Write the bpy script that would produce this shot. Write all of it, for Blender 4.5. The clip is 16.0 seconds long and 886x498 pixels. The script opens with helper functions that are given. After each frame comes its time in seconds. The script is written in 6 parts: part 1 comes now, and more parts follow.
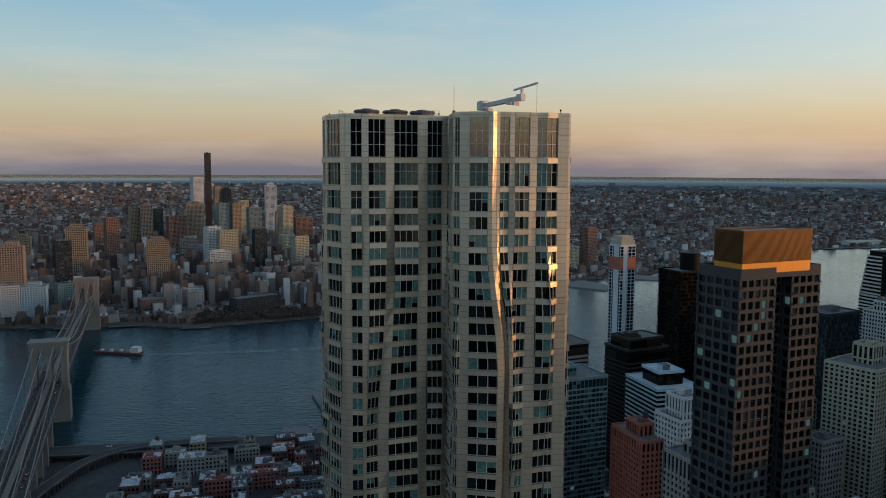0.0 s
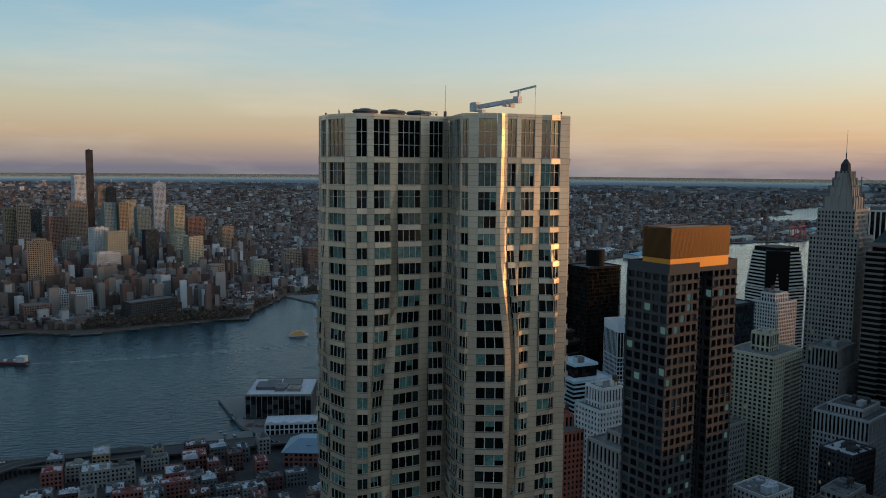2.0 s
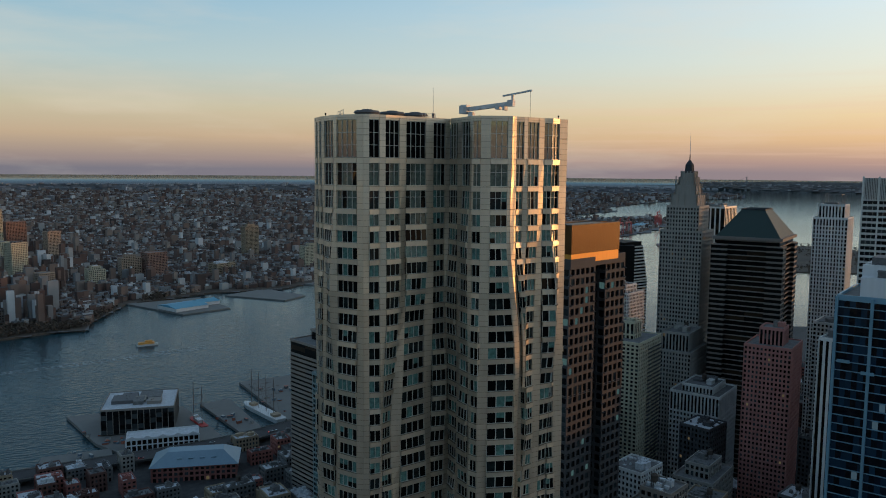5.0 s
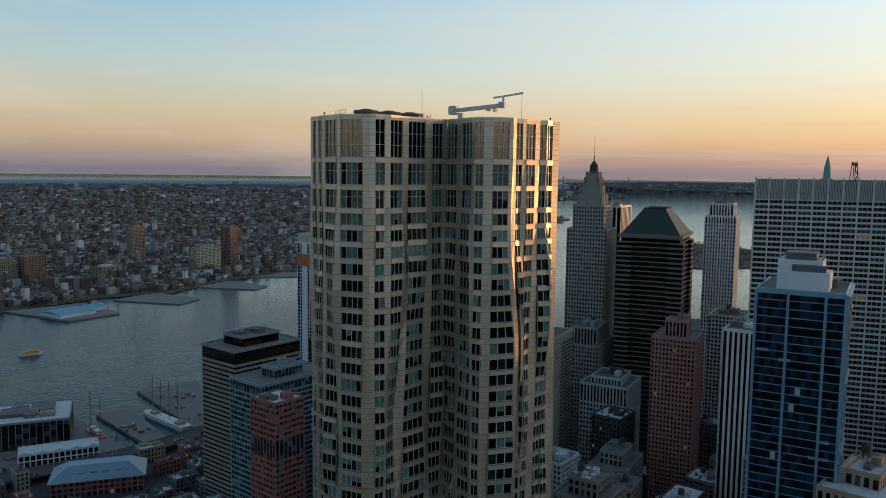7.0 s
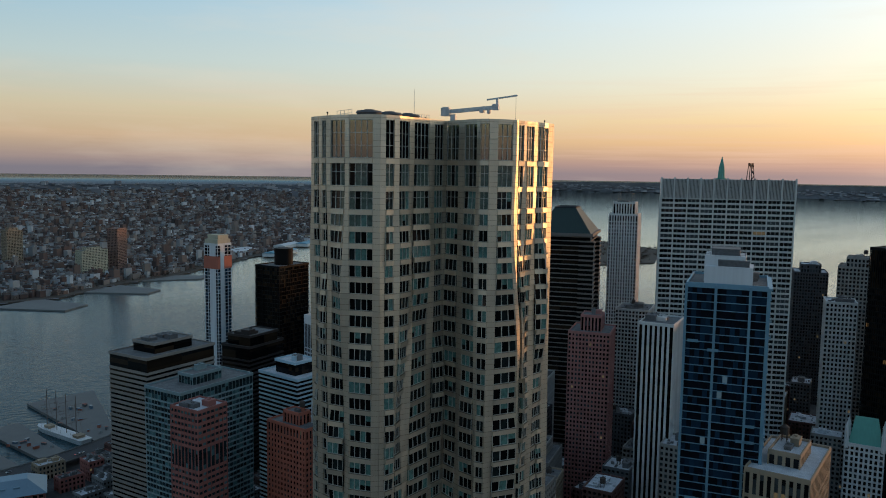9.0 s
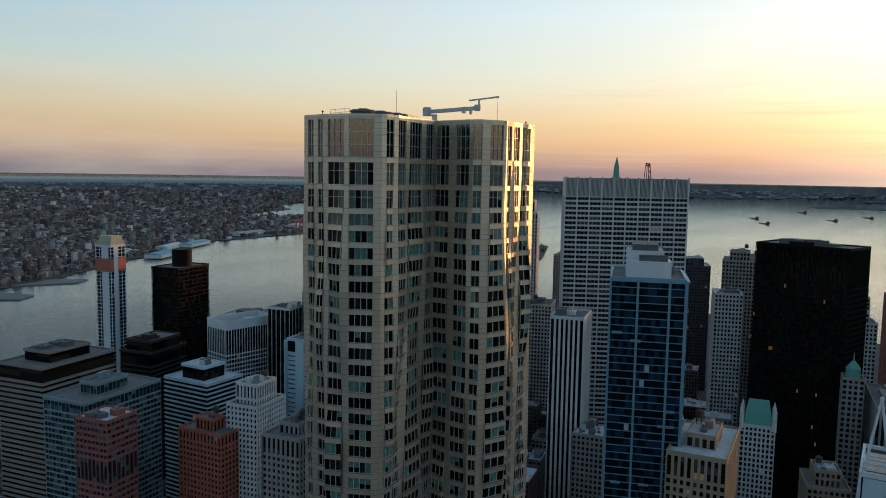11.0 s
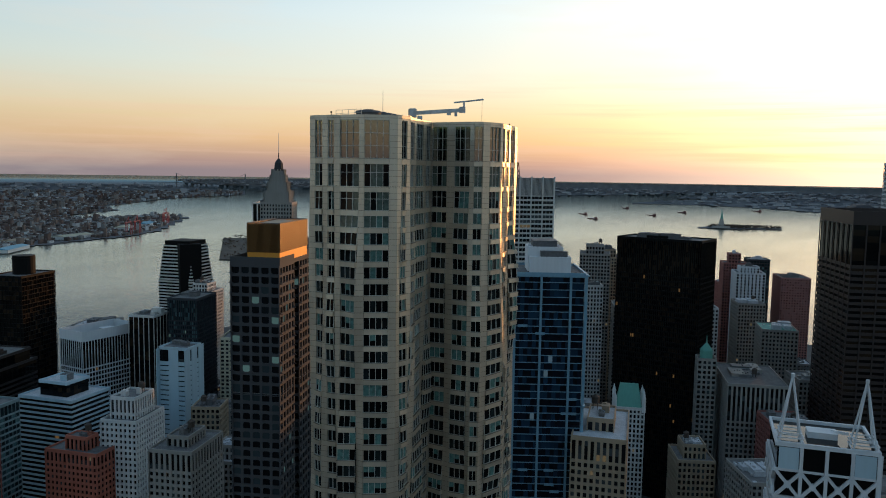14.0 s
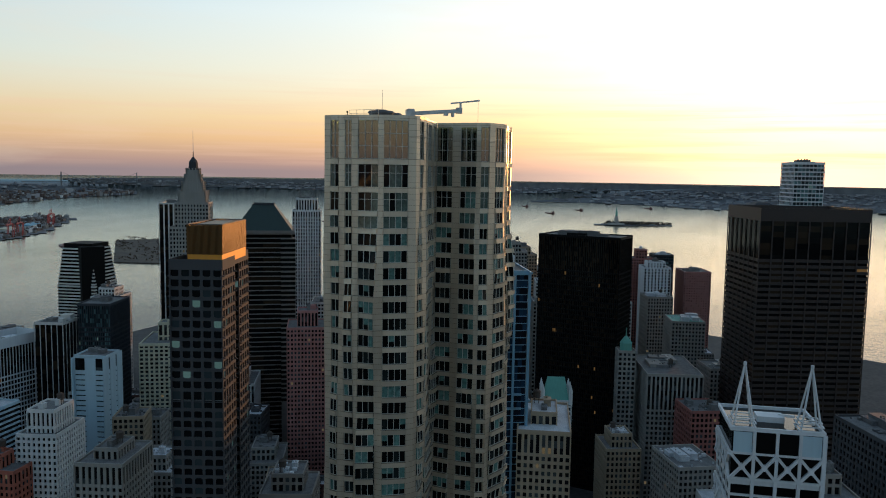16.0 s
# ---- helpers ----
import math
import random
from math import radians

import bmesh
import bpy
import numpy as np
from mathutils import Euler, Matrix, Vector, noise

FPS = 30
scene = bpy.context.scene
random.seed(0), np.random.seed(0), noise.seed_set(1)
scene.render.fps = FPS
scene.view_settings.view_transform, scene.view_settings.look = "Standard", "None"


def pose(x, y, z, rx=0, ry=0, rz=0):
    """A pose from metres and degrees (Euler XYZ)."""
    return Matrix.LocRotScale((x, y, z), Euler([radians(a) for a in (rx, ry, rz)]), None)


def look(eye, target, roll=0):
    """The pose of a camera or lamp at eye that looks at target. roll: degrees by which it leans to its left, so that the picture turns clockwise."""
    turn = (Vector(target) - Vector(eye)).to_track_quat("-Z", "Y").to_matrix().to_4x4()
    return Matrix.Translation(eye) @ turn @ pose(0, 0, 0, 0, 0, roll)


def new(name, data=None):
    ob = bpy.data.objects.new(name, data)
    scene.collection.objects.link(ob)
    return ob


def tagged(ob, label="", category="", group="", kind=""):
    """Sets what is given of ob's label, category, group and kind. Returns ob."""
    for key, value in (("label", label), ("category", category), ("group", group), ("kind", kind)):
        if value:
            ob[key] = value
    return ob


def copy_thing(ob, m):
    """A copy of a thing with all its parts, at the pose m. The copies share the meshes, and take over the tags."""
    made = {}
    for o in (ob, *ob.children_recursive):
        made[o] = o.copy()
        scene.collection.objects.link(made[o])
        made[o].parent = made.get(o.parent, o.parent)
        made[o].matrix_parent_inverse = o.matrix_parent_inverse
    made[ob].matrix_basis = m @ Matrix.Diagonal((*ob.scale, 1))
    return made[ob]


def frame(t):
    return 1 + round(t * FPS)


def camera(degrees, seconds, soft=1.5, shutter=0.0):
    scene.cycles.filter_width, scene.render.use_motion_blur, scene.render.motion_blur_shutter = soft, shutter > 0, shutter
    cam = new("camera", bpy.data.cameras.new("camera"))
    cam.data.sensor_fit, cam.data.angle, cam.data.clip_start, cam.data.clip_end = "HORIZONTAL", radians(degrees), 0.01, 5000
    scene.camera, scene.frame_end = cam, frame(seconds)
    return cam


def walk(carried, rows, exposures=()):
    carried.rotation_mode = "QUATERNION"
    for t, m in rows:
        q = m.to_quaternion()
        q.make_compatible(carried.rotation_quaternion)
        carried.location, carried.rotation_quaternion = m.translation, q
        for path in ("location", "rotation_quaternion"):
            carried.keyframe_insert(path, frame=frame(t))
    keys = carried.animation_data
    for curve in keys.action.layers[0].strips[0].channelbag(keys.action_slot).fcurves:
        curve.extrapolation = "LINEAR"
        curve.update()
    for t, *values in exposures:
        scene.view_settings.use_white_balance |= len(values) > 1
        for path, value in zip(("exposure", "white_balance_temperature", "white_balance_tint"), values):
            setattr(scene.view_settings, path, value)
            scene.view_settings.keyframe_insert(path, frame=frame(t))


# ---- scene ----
cam = camera(59.3, 16.0, soft=1.0)
METRES, EYE, TILT, LEAN, TURN = 165.0, 255.0, 0.0, 0.0, 0.0
PATH = [
    (0, (-2.049, 1.565, 255.484), (-1.94, 3.551, 255.28), 0.3),
    (0.5, (-6.96, 1.467, 255.507), (-6.782, 3.448, 255.303), 0.3),
    (1, (-11.825, 1.437, 255.532), (-11.579, 3.411, 255.327), 0.3),
    (1.5, (-16.742, 1.553, 255.534), (-16.428, 3.517, 255.329), 0.4),
    (2, (-21.739, 1.852, 255.543), (-21.356, 3.805, 255.338), 0.5),
    (2.5, (-26.78, 2.321, 255.543), (-26.329, 4.259, 255.338), 0.5),
    (3, (-31.817, 2.944, 255.546), (-31.299, 4.865, 255.341), 0.6),
    (3.5, (-36.801, 3.742, 255.532), (-36.216, 5.643, 255.327), 0.5),
    (4, (-41.776, 4.754, 255.497), (-41.124, 6.634, 255.293), 0.6),
    (4.2, (-43.734, 5.256, 255.488), (-43.058, 7.127, 255.284), 0.6),
    (6.3, (-63.953, 11.593, 255.228), (-63.009, 13.345, 255.029), 0.6),
    (6.5, (-65.84, 12.343, 255.22), (-64.872, 14.082, 255.02), 0.7),
    (7, (-70.44, 14.574, 255.211), (-69.412, 16.278, 255.012), 0.7),
    (7.5, (-74.952, 17.062, 255.208), (-73.865, 18.729, 255.009), 0.7),
    (8, (-79.385, 19.815, 255.215), (-78.24, 21.443, 255.016), 0.7),
    (8.5, (-83.631, 22.739, 255.246), (-82.43, 24.326, 255.047), 0.8),
    (9, (-87.744, 25.755, 255.25), (-86.49, 27.3, 255.053), 0.8),
    (9.2, (-89.369, 26.969, 255.247), (-88.092, 28.495, 255.05), 0.9),
    (11.3, (-106.15, 39.858, 255.078), (-104.652, 41.168, 254.883), 0.8),
    (11.5, (-107.646, 41.245, 255.072), (-106.128, 42.533, 254.878), 0.7),
    (12, (-111.109, 45.069, 255.058), (-109.545, 46.3, 254.864), 0.8),
    (12.5, (-114.352, 49.088, 255.088), (-112.743, 50.26, 254.893), 0.9),
    (13, (-117.471, 53.268, 255.144), (-115.823, 54.385, 254.949), 0.9),
    (13.5, (-120.517, 57.506, 255.186), (-118.834, 58.569, 254.991), 0.9),
    (14, (-123.441, 61.832, 255.166), (-121.725, 62.841, 254.972), 0.9),
    (14.5, (-126.185, 66.24, 255.161), (-124.438, 67.192, 254.967), 0.9),
    (15, (-128.77, 70.712, 255.162), (-126.993, 71.607, 254.968), 0.9),
    (15.5, (-131.245, 75.249, 255.162), (-129.44, 76.087, 254.968), 0.9),
    (16, (-133.661, 79.856, 255.151), (-131.829, 80.634, 254.958), 0.9),
]
walk(cam, [(t, look(eye, target, roll)) for t, eye, target, roll in PATH], [(0.0, 0.04, 5980, 5.0), (8.0, 0.06, 5980, 5.0), (12.0, 0.10, 6030, 5.0), (16.0, 0.15, 6150, 6.0)])

# ---- world and sun ----
SUN_AZ, SUN_EL = radians(94.6), radians(1.8)          # azimuth from +y towards +x
SUN_DIR = Vector((math.sin(SUN_AZ) * math.cos(SUN_EL), math.cos(SUN_AZ) * math.cos(SUN_EL), math.sin(SUN_EL)))
sun = new("sun", bpy.data.lights.new("sun", "SUN"))
sun.data.energy, sun.data.angle, sun.data.color = 1.5, radians(0.6), (1.0, 0.42, 0.12)
sun.matrix_world = look(Vector((0, 0, 900)) + SUN_DIR * 100, (0, 0, 900))

world = bpy.data.worlds.new("world")
scene.world = world
world.use_nodes = True
wt = world.node_tree
wt.nodes.clear()


def wn(kind, **props):
    n = wt.nodes.new(kind)
    for k, v in props.items():
        if k == "operation":
            n.operation = v
        elif k == "blend":
            n.data_type, n.blend_type = "RGBA", v
    return n


def wmath(op, a, b=None):
    n = wn("ShaderNodeMath", operation=op)
    for i, v in enumerate((a, b)):
        if v is None:
            continue
        if isinstance(v, (int, float)):
            n.inputs[i].default_value = v
        else:
            wt.links.new(v, n.inputs[i])
    return n.outputs[0]


def wramp(fac, stops):
    n = wn("ShaderNodeValToRGB")
    els = n.color_ramp.elements
    while len(els) < len(stops):
        els.new(0.5)
    for e, (p, c) in zip(els, stops):
        e.position, e.color = p, (*c, 1)
    wt.links.new(fac, n.inputs[0])
    return n.outputs[0]


def wmix(fac, a, b, blend="MIX"):
    n = wn("ShaderNodeMix", blend=blend)
    if isinstance(fac, (int, float)):
        n.inputs[0].default_value = fac
    else:
        wt.links.new(fac, n.inputs[0])
    for i, v in ((6, a), (7, b)):
        if isinstance(v, tuple):
            n.inputs[i].default_value = (*v, 1)
        else:
            wt.links.new(v, n.inputs[i])
    return n.outputs[2]


coord = wn("ShaderNodeTexCoord")
sep = wn("ShaderNodeSeparateXYZ")
wt.links.new(coord.outputs["Generated"], sep.inputs[0])
dotn = wn("ShaderNodeVectorMath", operation="DOT_PRODUCT")
wt.links.new(coord.outputs["Generated"], dotn.inputs[0])
dotn.inputs[1].default_value = (math.sin(SUN_AZ), math.cos(SUN_AZ), 0.05)
elev = wmath("MULTIPLY", sep.outputs[2], 1.0)           # sine of the elevation
cool = wramp(elev, [(0.0, (0.20, 0.185, 0.215)), (0.012, (0.33, 0.255, 0.235)), (0.040, (0.54, 0.39, 0.262)), (0.075, (0.56, 0.485, 0.345)),
                    (0.13, (0.42, 0.52, 0.53)), (0.20, (0.25, 0.43, 0.55)), (0.29, (0.155, 0.335, 0.52)), (0.55, (0.14, 0.24, 0.36)), (1.0, (0.125, 0.175, 0.25))])
warm = wramp(elev, [(0.0, (0.40, 0.28, 0.27)), (0.012, (0.55, 0.33, 0.27)), (0.038, (0.88, 0.52, 0.27)), (0.065, (0.97, 0.66, 0.36)),
                    (0.11, (0.98, 0.86, 0.65)), (0.19, (0.95, 0.95, 0.89)), (0.31, (0.72, 0.84, 0.90)), (0.55, (0.30, 0.43, 0.55)), (1.0, (0.125, 0.175, 0.25))])
toward = wmath("POWER", wmath("MAXIMUM", wmath("MULTIPLY_ADD", dotn.outputs["Value"], 0.5), 0.0), 1.0)
toward.node.inputs[1].default_value = 3.1
toward.node.inputs[0].links[0].from_node.inputs[0].links[0].from_node.inputs[2].default_value = 0.5
grad = wmix(toward, cool, warm)
# glow of the low sun
glow = wmath("POWER", wmath("MAXIMUM", dotn.outputs["Value"], 0.0), 24.0)
grad = wmix(wmath("MULTIPLY", glow, 0.62), grad, (1.45, 1.2, 0.85), "ADD")
# thin high cloud
mapn = wn("ShaderNodeMapping")
mapn.inputs["Scale"].default_value = (1.6, 1.6, 9.0)
wt.links.new(coord.outputs["Generated"], mapn.inputs[0])
cl = wn("ShaderNodeTexNoise")
cl.inputs["Scale"].default_value, cl.inputs["Detail"].default_value, cl.inputs["Roughness"].default_value = 2.1, 6, 0.55
wt.links.new(mapn.outputs[0], cl.inputs["Vector"])
cmask = wramp(cl.outputs[0], [(0.0, (0, 0, 0)), (0.50, (0, 0, 0)), (0.76, (1, 1, 1)), (1.0, (1, 1, 1))])
grad = wmix(wmath("MULTIPLY", cmask, 0.36), grad, (0.80, 0.66, 0.52))
# thin pink streaks lying low over the horizon
maps = wn("ShaderNodeMapping")
maps.inputs["Scale"].default_value = (2.2, 2.2, 75.0)
wt.links.new(coord.outputs["Generated"], maps.inputs[0])
cs = wn("ShaderNodeTexNoise")
cs.inputs["Scale"].default_value, cs.inputs["Detail"].default_value, cs.inputs["Roughness"].default_value = 1.7, 5, 0.55
wt.links.new(maps.outputs[0], cs.inputs["Vector"])
smask = wramp(cs.outputs[0], [(0.0, (0, 0, 0)), (0.46, (0, 0, 0)), (0.68, (1, 1, 1))])
low = wramp(elev, [(0.0, (0, 0, 0)), (0.02, (0.9, 0.9, 0.9)), (0.07, (0.8, 0.8, 0.8)), (0.13, (0, 0, 0))])
grad = wmix(wmath("MULTIPLY", wmath("MULTIPLY", smask, low), wmath("MULTIPLY", toward, 0.75)), grad, (0.80, 0.52, 0.38))
sky = wn("ShaderNodeTexSky")
sky.sky_type, sky.sun_disc, sky.sun_elevation, sky.sun_rotation, sky.dust_density = "NISHITA", False, SUN_EL, SUN_AZ, 2.0
skybg = wn("ShaderNodeBackground")
skybg.inputs[1].default_value = 0.05
wt.links.new(sky.outputs[0], skybg.inputs[0])
bg = wn("ShaderNodeBackground")
bg.inputs[1].default_value = 0.92
wt.links.new(grad, bg.inputs[0])
addn = wn("ShaderNodeAddShader")
wt.links.new(bg.outputs[0], addn.inputs[0])
wt.links.new(skybg.outputs[0], addn.inputs[1])
wout = wn("ShaderNodeOutputWorld")
wt.links.new(addn.outputs[0], wout.inputs[0])


# ---- materials ----
class M:
    """Small node-material builder."""

    def __init__(self, name):
        self.m = bpy.data.materials.new(name)
        self.m.use_nodes = True
        self.t = self.m.node_tree
        self.b = self.t.nodes["Principled BSDF"]

    def n(self, kind):
        return self.t.nodes.new(kind)

    def link(self, a, b):
        self.t.links.new(a, b)

    def noise(self, scale, detail=4, vec=None, stretch=None):
        c = self.n("ShaderNodeTexCoord")
        src = c.outputs["Object"] if vec is None else vec
        if stretch:
            mp = self.n("ShaderNodeMapping")
            mp.inputs["Scale"].default_value = stretch
            self.link(src, mp.inputs[0])
            src = mp.outputs[0]
        t = self.n("ShaderNodeTexNoise")
        t.inputs["Scale"].default_value, t.inputs["Detail"].default_value = scale, detail
        self.link(src, t.inputs["Vector"])
        return t.outputs[0]

    def ramp(self, fac, stops, const=False):
        r = self.n("ShaderNodeValToRGB")
        els = r.color_ramp.elements
        while len(els) < len(stops):
            els.new(0.5)
        for e, (p, c) in zip(els, stops):
            e.position, e.color = p, (*c, 1)
        if const:
            r.color_ramp.interpolation = "CONSTANT"
        self.link(fac, r.inputs[0])
        return r.outputs[0]

    def mix(self, fac, a, b, blend="MIX"):
        x = self.n("ShaderNodeMix")
        x.data_type, x.blend_type = "RGBA", blend
        for i, v in ((0, fac), (6, a), (7, b)):
            if isinstance(v, (int, float)):
                x.inputs[i].default_value = v
            elif isinstance(v, tuple):
                x.inputs[i].default_value = (*v, 1)
            else:
                self.link(v, x.inputs[i])
        return x.outputs[2]

    def bump(self, height, strength, distance):
        b = self.n("ShaderNodeBump")
        b.inputs["Strength"].default_value, b.inputs["Distance"].default_value = strength, distance
        self.link(height, b.inputs["Height"])
        self.link(b.outputs[0], self.b.inputs["Normal"])

    def set(self, **kw):
        for k, v in kw.items():
            i = self.b.inputs[{"rough": "Roughness", "metal": "Metallic", "color": "Base Color", "spec": "Specular IOR Level"}[k]]
            if isinstance(v, (int, float)):
                i.default_value = v
            elif isinstance(v, tuple):
                i.default_value = (*v, 1)
            else:
                self.link(v, i)
        return self


def shade(c, k):
    return tuple(min(1.0, v * k) for v in c)


def wall_mat(name, c, rough=0.8, grime=0.25, metal=0.0, scale=0.12):
    """Painted, stone or brick wall: large stains, streaks from rain and fine grain, a little different on each object."""
    k = M(name)
    big = k.noise(scale, 5)
    streak = k.noise(0.6, 3, stretch=(1.4, 1.4, 0.06))
    fine = k.noise(3.0, 3)
    base = k.ramp(big, [(0.25, shade(c, 1 - grime)), (0.75, shade(c, 1 + grime * 0.6))])
    base = k.mix(0.35, base, k.ramp(streak, [(0.3, shade(c, 0.65)), (0.7, shade(c, 1.15))]))
    info = k.n("ShaderNodeObjectInfo")
    base = k.mix(0.5, base, k.ramp(info.outputs["Random"], [(0.0, shade(c, 0.85)), (1.0, shade(c, 1.12))]))
    k.set(color=base, rough=rough, metal=metal)
    k.bump(fine, 0.25, 0.05)
    return k.m


def steel_mat():
    k = M("brushed_steel_panels")
    c = (0.64, 0.555, 0.44)
    info = k.n("ShaderNodeObjectInfo")
    geo = k.n("ShaderNodeNewGeometry")
    big = k.noise(0.35, 4)
    streak = k.noise(1.2, 3, stretch=(2.0, 2.0, 0.08))
    base = k.ramp(big, [(0.3, shade(c, 0.82)), (0.7, shade(c, 1.1))])
    base = k.mix(0.4, base, k.ramp(streak, [(0.3, shade(c, 0.7)), (0.7, shade(c, 1.12))]))
    base = k.mix(0.45, base, k.ramp(geo.outputs["Random Per Island"], [(0.0, shade(c, 0.6)), (1.0, shade(c, 1.2))]))
    base = k.mix(0.4, base, k.ramp(info.outputs["Random"], [(0.0, shade(c, 0.62)), (1.0, shade(c, 1.2))]))
    # narrow reveals between the metal strips of a panel
    z = k.n("ShaderNodeSeparateXYZ")
    k.link(k.n("ShaderNodeTexCoord").outputs["Object"], z.inputs[0])
    sc, fr = k.n("ShaderNodeMath"), k.n("ShaderNodeMath")
    sc.operation, fr.operation = "MULTIPLY", "FRACT"
    sc.inputs[1].default_value = 1 / 0.99
    k.link(z.outputs[2], sc.inputs[0])
    k.link(sc.outputs[0], fr.inputs[0])
    base = k.mix(1.0, base, k.ramp(fr.outputs[0], [(0.0, (0.35, 0.33, 0.31)), (0.05, (1, 1, 1))], True), "MULTIPLY")
    rough = k.ramp(k.noise(0.8, 3), [(0.3, (0.38, 0.38, 0.38)), (0.7, (0.54, 0.54, 0.54))])
    k.set(color=base, rough=rough, metal=0.78)
    k.bump(k.noise(0.45, 3), 0.16, 0.25)
    return k.m


def pane_mat(name, c, rough=0.06, spec=0.5):
    k = M(name)
    k.set(color=k.ramp(k.noise(1.5, 2), [(0.3, shade(c, 0.6)), (0.7, shade(c, 1.3))]), rough=rough, spec=spec)
    k.bump(k.noise(0.7, 1), 0.03, 0.05)
    return k.m


def clear_mat():
    k = M("clear_screen_glass")
    k.set(color=(0.75, 0.72, 0.5), rough=0.03)
    tr, gl, mx = k.n("ShaderNodeBsdfTransparent"), k.n("ShaderNodeBsdfGlossy"), k.n("ShaderNodeMixShader")
    tr.inputs[0].default_value = (0.18, 0.26, 0.19, 1)
    gl.inputs["Roughness"].default_value = 0.04
    mx.inputs[0].default_value = 0.19
    k.link(tr.outputs[0], mx.inputs[1])
    k.link(gl.outputs[0], mx.inputs[2])
    k.link(mx.outputs[0], k.t.nodes["Material Output"].inputs[0])
    return k.m


def grid_glass(name, dark, blind, share=0.25, lit=0.010, lit_color=(1.0, 0.72, 0.38), rough=0.08, lit_power=0.08, spec=0.3):
    """Window glass divided into panes by the mesh's uv (one unit is one pane): each pane dark, or with a blind (in
    black glass a painted reflection), or lamp-lit.
    """
    k = M(name)
    uv = k.n("ShaderNodeUVMap")
    fl = k.n("ShaderNodeVectorMath")
    fl.operation = "FLOOR"
    k.link(uv.outputs[0], fl.inputs[0])
    wnz = k.n("ShaderNodeTexWhiteNoise")
    wnz.noise_dimensions = "3D"
    k.link(fl.outputs[0], wnz.inputs["Vector"])
    v = wnz.outputs["Value"]
    base = k.ramp(v, [(0.0, shade(dark, 0.6)), (0.4, dark), (1 - share - 0.03, shade(dark, 1.6)), (1 - share, shade(blind, 0.55)), (1.0, blind)])
    k.set(color=base, rough=rough, spec=spec)
    one = k.n("ShaderNodeSeparateColor")
    k.link(wnz.outputs["Color"], one.inputs[0])
    on = k.ramp(one.outputs[1], [(0.0, (0, 0, 0)), (1 - lit, (1, 1, 1))], True)
    k.link(k.mix(1.0, on, lit_color, "MULTIPLY"), k.b.inputs["Emission Color"])
    k.b.inputs["Emission Strength"].default_value = lit_power
    return k.m


def water_mat():
    k = M("river_water")
    c = k.n("ShaderNodeTexCoord").outputs["Object"]
    n1 = k.noise(0.05, 5, c, (1.0, 0.55, 1.0))
    n2 = k.noise(0.006, 4, c, (0.6, 1.6, 1.0))
    n3 = k.noise(0.22, 4, c, (0.35, 1.0, 1.0))
    col = k.ramp(n2, [(0.3, (0.007, 0.032, 0.043)), (0.7, (0.013, 0.046, 0.060))])
    rough = k.ramp(n2, [(0.3, (0.08, 0.08, 0.08)), (0.7, (0.16, 0.16, 0.16))])
    k.set(color=col, rough=rough)
    h = k.mix(0.45, n1, n2)
    h = k.mix(0.40, h, n3)
    k.bump(h, 0.40, 5.0)
    # mirror gloss grows with distance: grazing reflection the drawn-in slope would lose
    ln = k.n("ShaderNodeVectorMath")
    ln.operation = "LENGTH"
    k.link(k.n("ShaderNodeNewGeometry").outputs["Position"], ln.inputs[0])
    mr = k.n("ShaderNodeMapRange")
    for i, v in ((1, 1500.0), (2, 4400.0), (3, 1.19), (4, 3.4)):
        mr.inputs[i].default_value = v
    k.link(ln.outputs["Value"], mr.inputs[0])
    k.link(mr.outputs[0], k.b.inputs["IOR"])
    far_gloss = k.n("ShaderNodeMapRange")
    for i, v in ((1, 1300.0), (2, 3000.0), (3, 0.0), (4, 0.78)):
        far_gloss.inputs[i].default_value = v
    k.link(ln.outputs["Value"], far_gloss.inputs[0])
    gl, mx, wv = k.n("ShaderNodeBsdfGlossy"), k.n("ShaderNodeMixShader"), k.n("ShaderNodeBump")
    # warm tint of the low sky's reflection painted into the gloss
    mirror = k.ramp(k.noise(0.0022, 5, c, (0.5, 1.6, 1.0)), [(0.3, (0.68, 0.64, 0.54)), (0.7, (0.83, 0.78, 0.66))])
    # last strip under the horizon: sky reflection dimmed and greyed in gloss colour
    rim_dim = k.n("ShaderNodeMapRange")
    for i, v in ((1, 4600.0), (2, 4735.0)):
        rim_dim.inputs[i].default_value = v
    k.link(ln.outputs["Value"], rim_dim.inputs[0])
    k.link(k.mix(rim_dim.outputs[0], mirror, (0.40, 0.41, 0.39)), gl.inputs["Color"])
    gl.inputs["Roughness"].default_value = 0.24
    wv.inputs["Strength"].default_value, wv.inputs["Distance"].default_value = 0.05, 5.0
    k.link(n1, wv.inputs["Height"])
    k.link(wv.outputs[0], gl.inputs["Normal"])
    k.link(far_gloss.outputs[0], mx.inputs[0])
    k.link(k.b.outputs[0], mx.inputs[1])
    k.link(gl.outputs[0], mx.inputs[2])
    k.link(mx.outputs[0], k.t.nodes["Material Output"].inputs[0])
    return k.m


def island_mat(name, stops, rough=0.85, bump=0.0):
    """Random colour for each separate piece of a joined mesh."""
    k = M(name)
    geo = k.n("ShaderNodeNewGeometry")
    base = k.ramp(geo.outputs["Random Per Island"], stops)
    base = k.mix(0.5, base, k.ramp(k.noise(0.05, 4), [(0.3, (0.7, 0.7, 0.7)), (0.7, (1.0, 1.0, 1.0))]), "MULTIPLY")
    k.set(color=base, rough=rough)
    return k.m


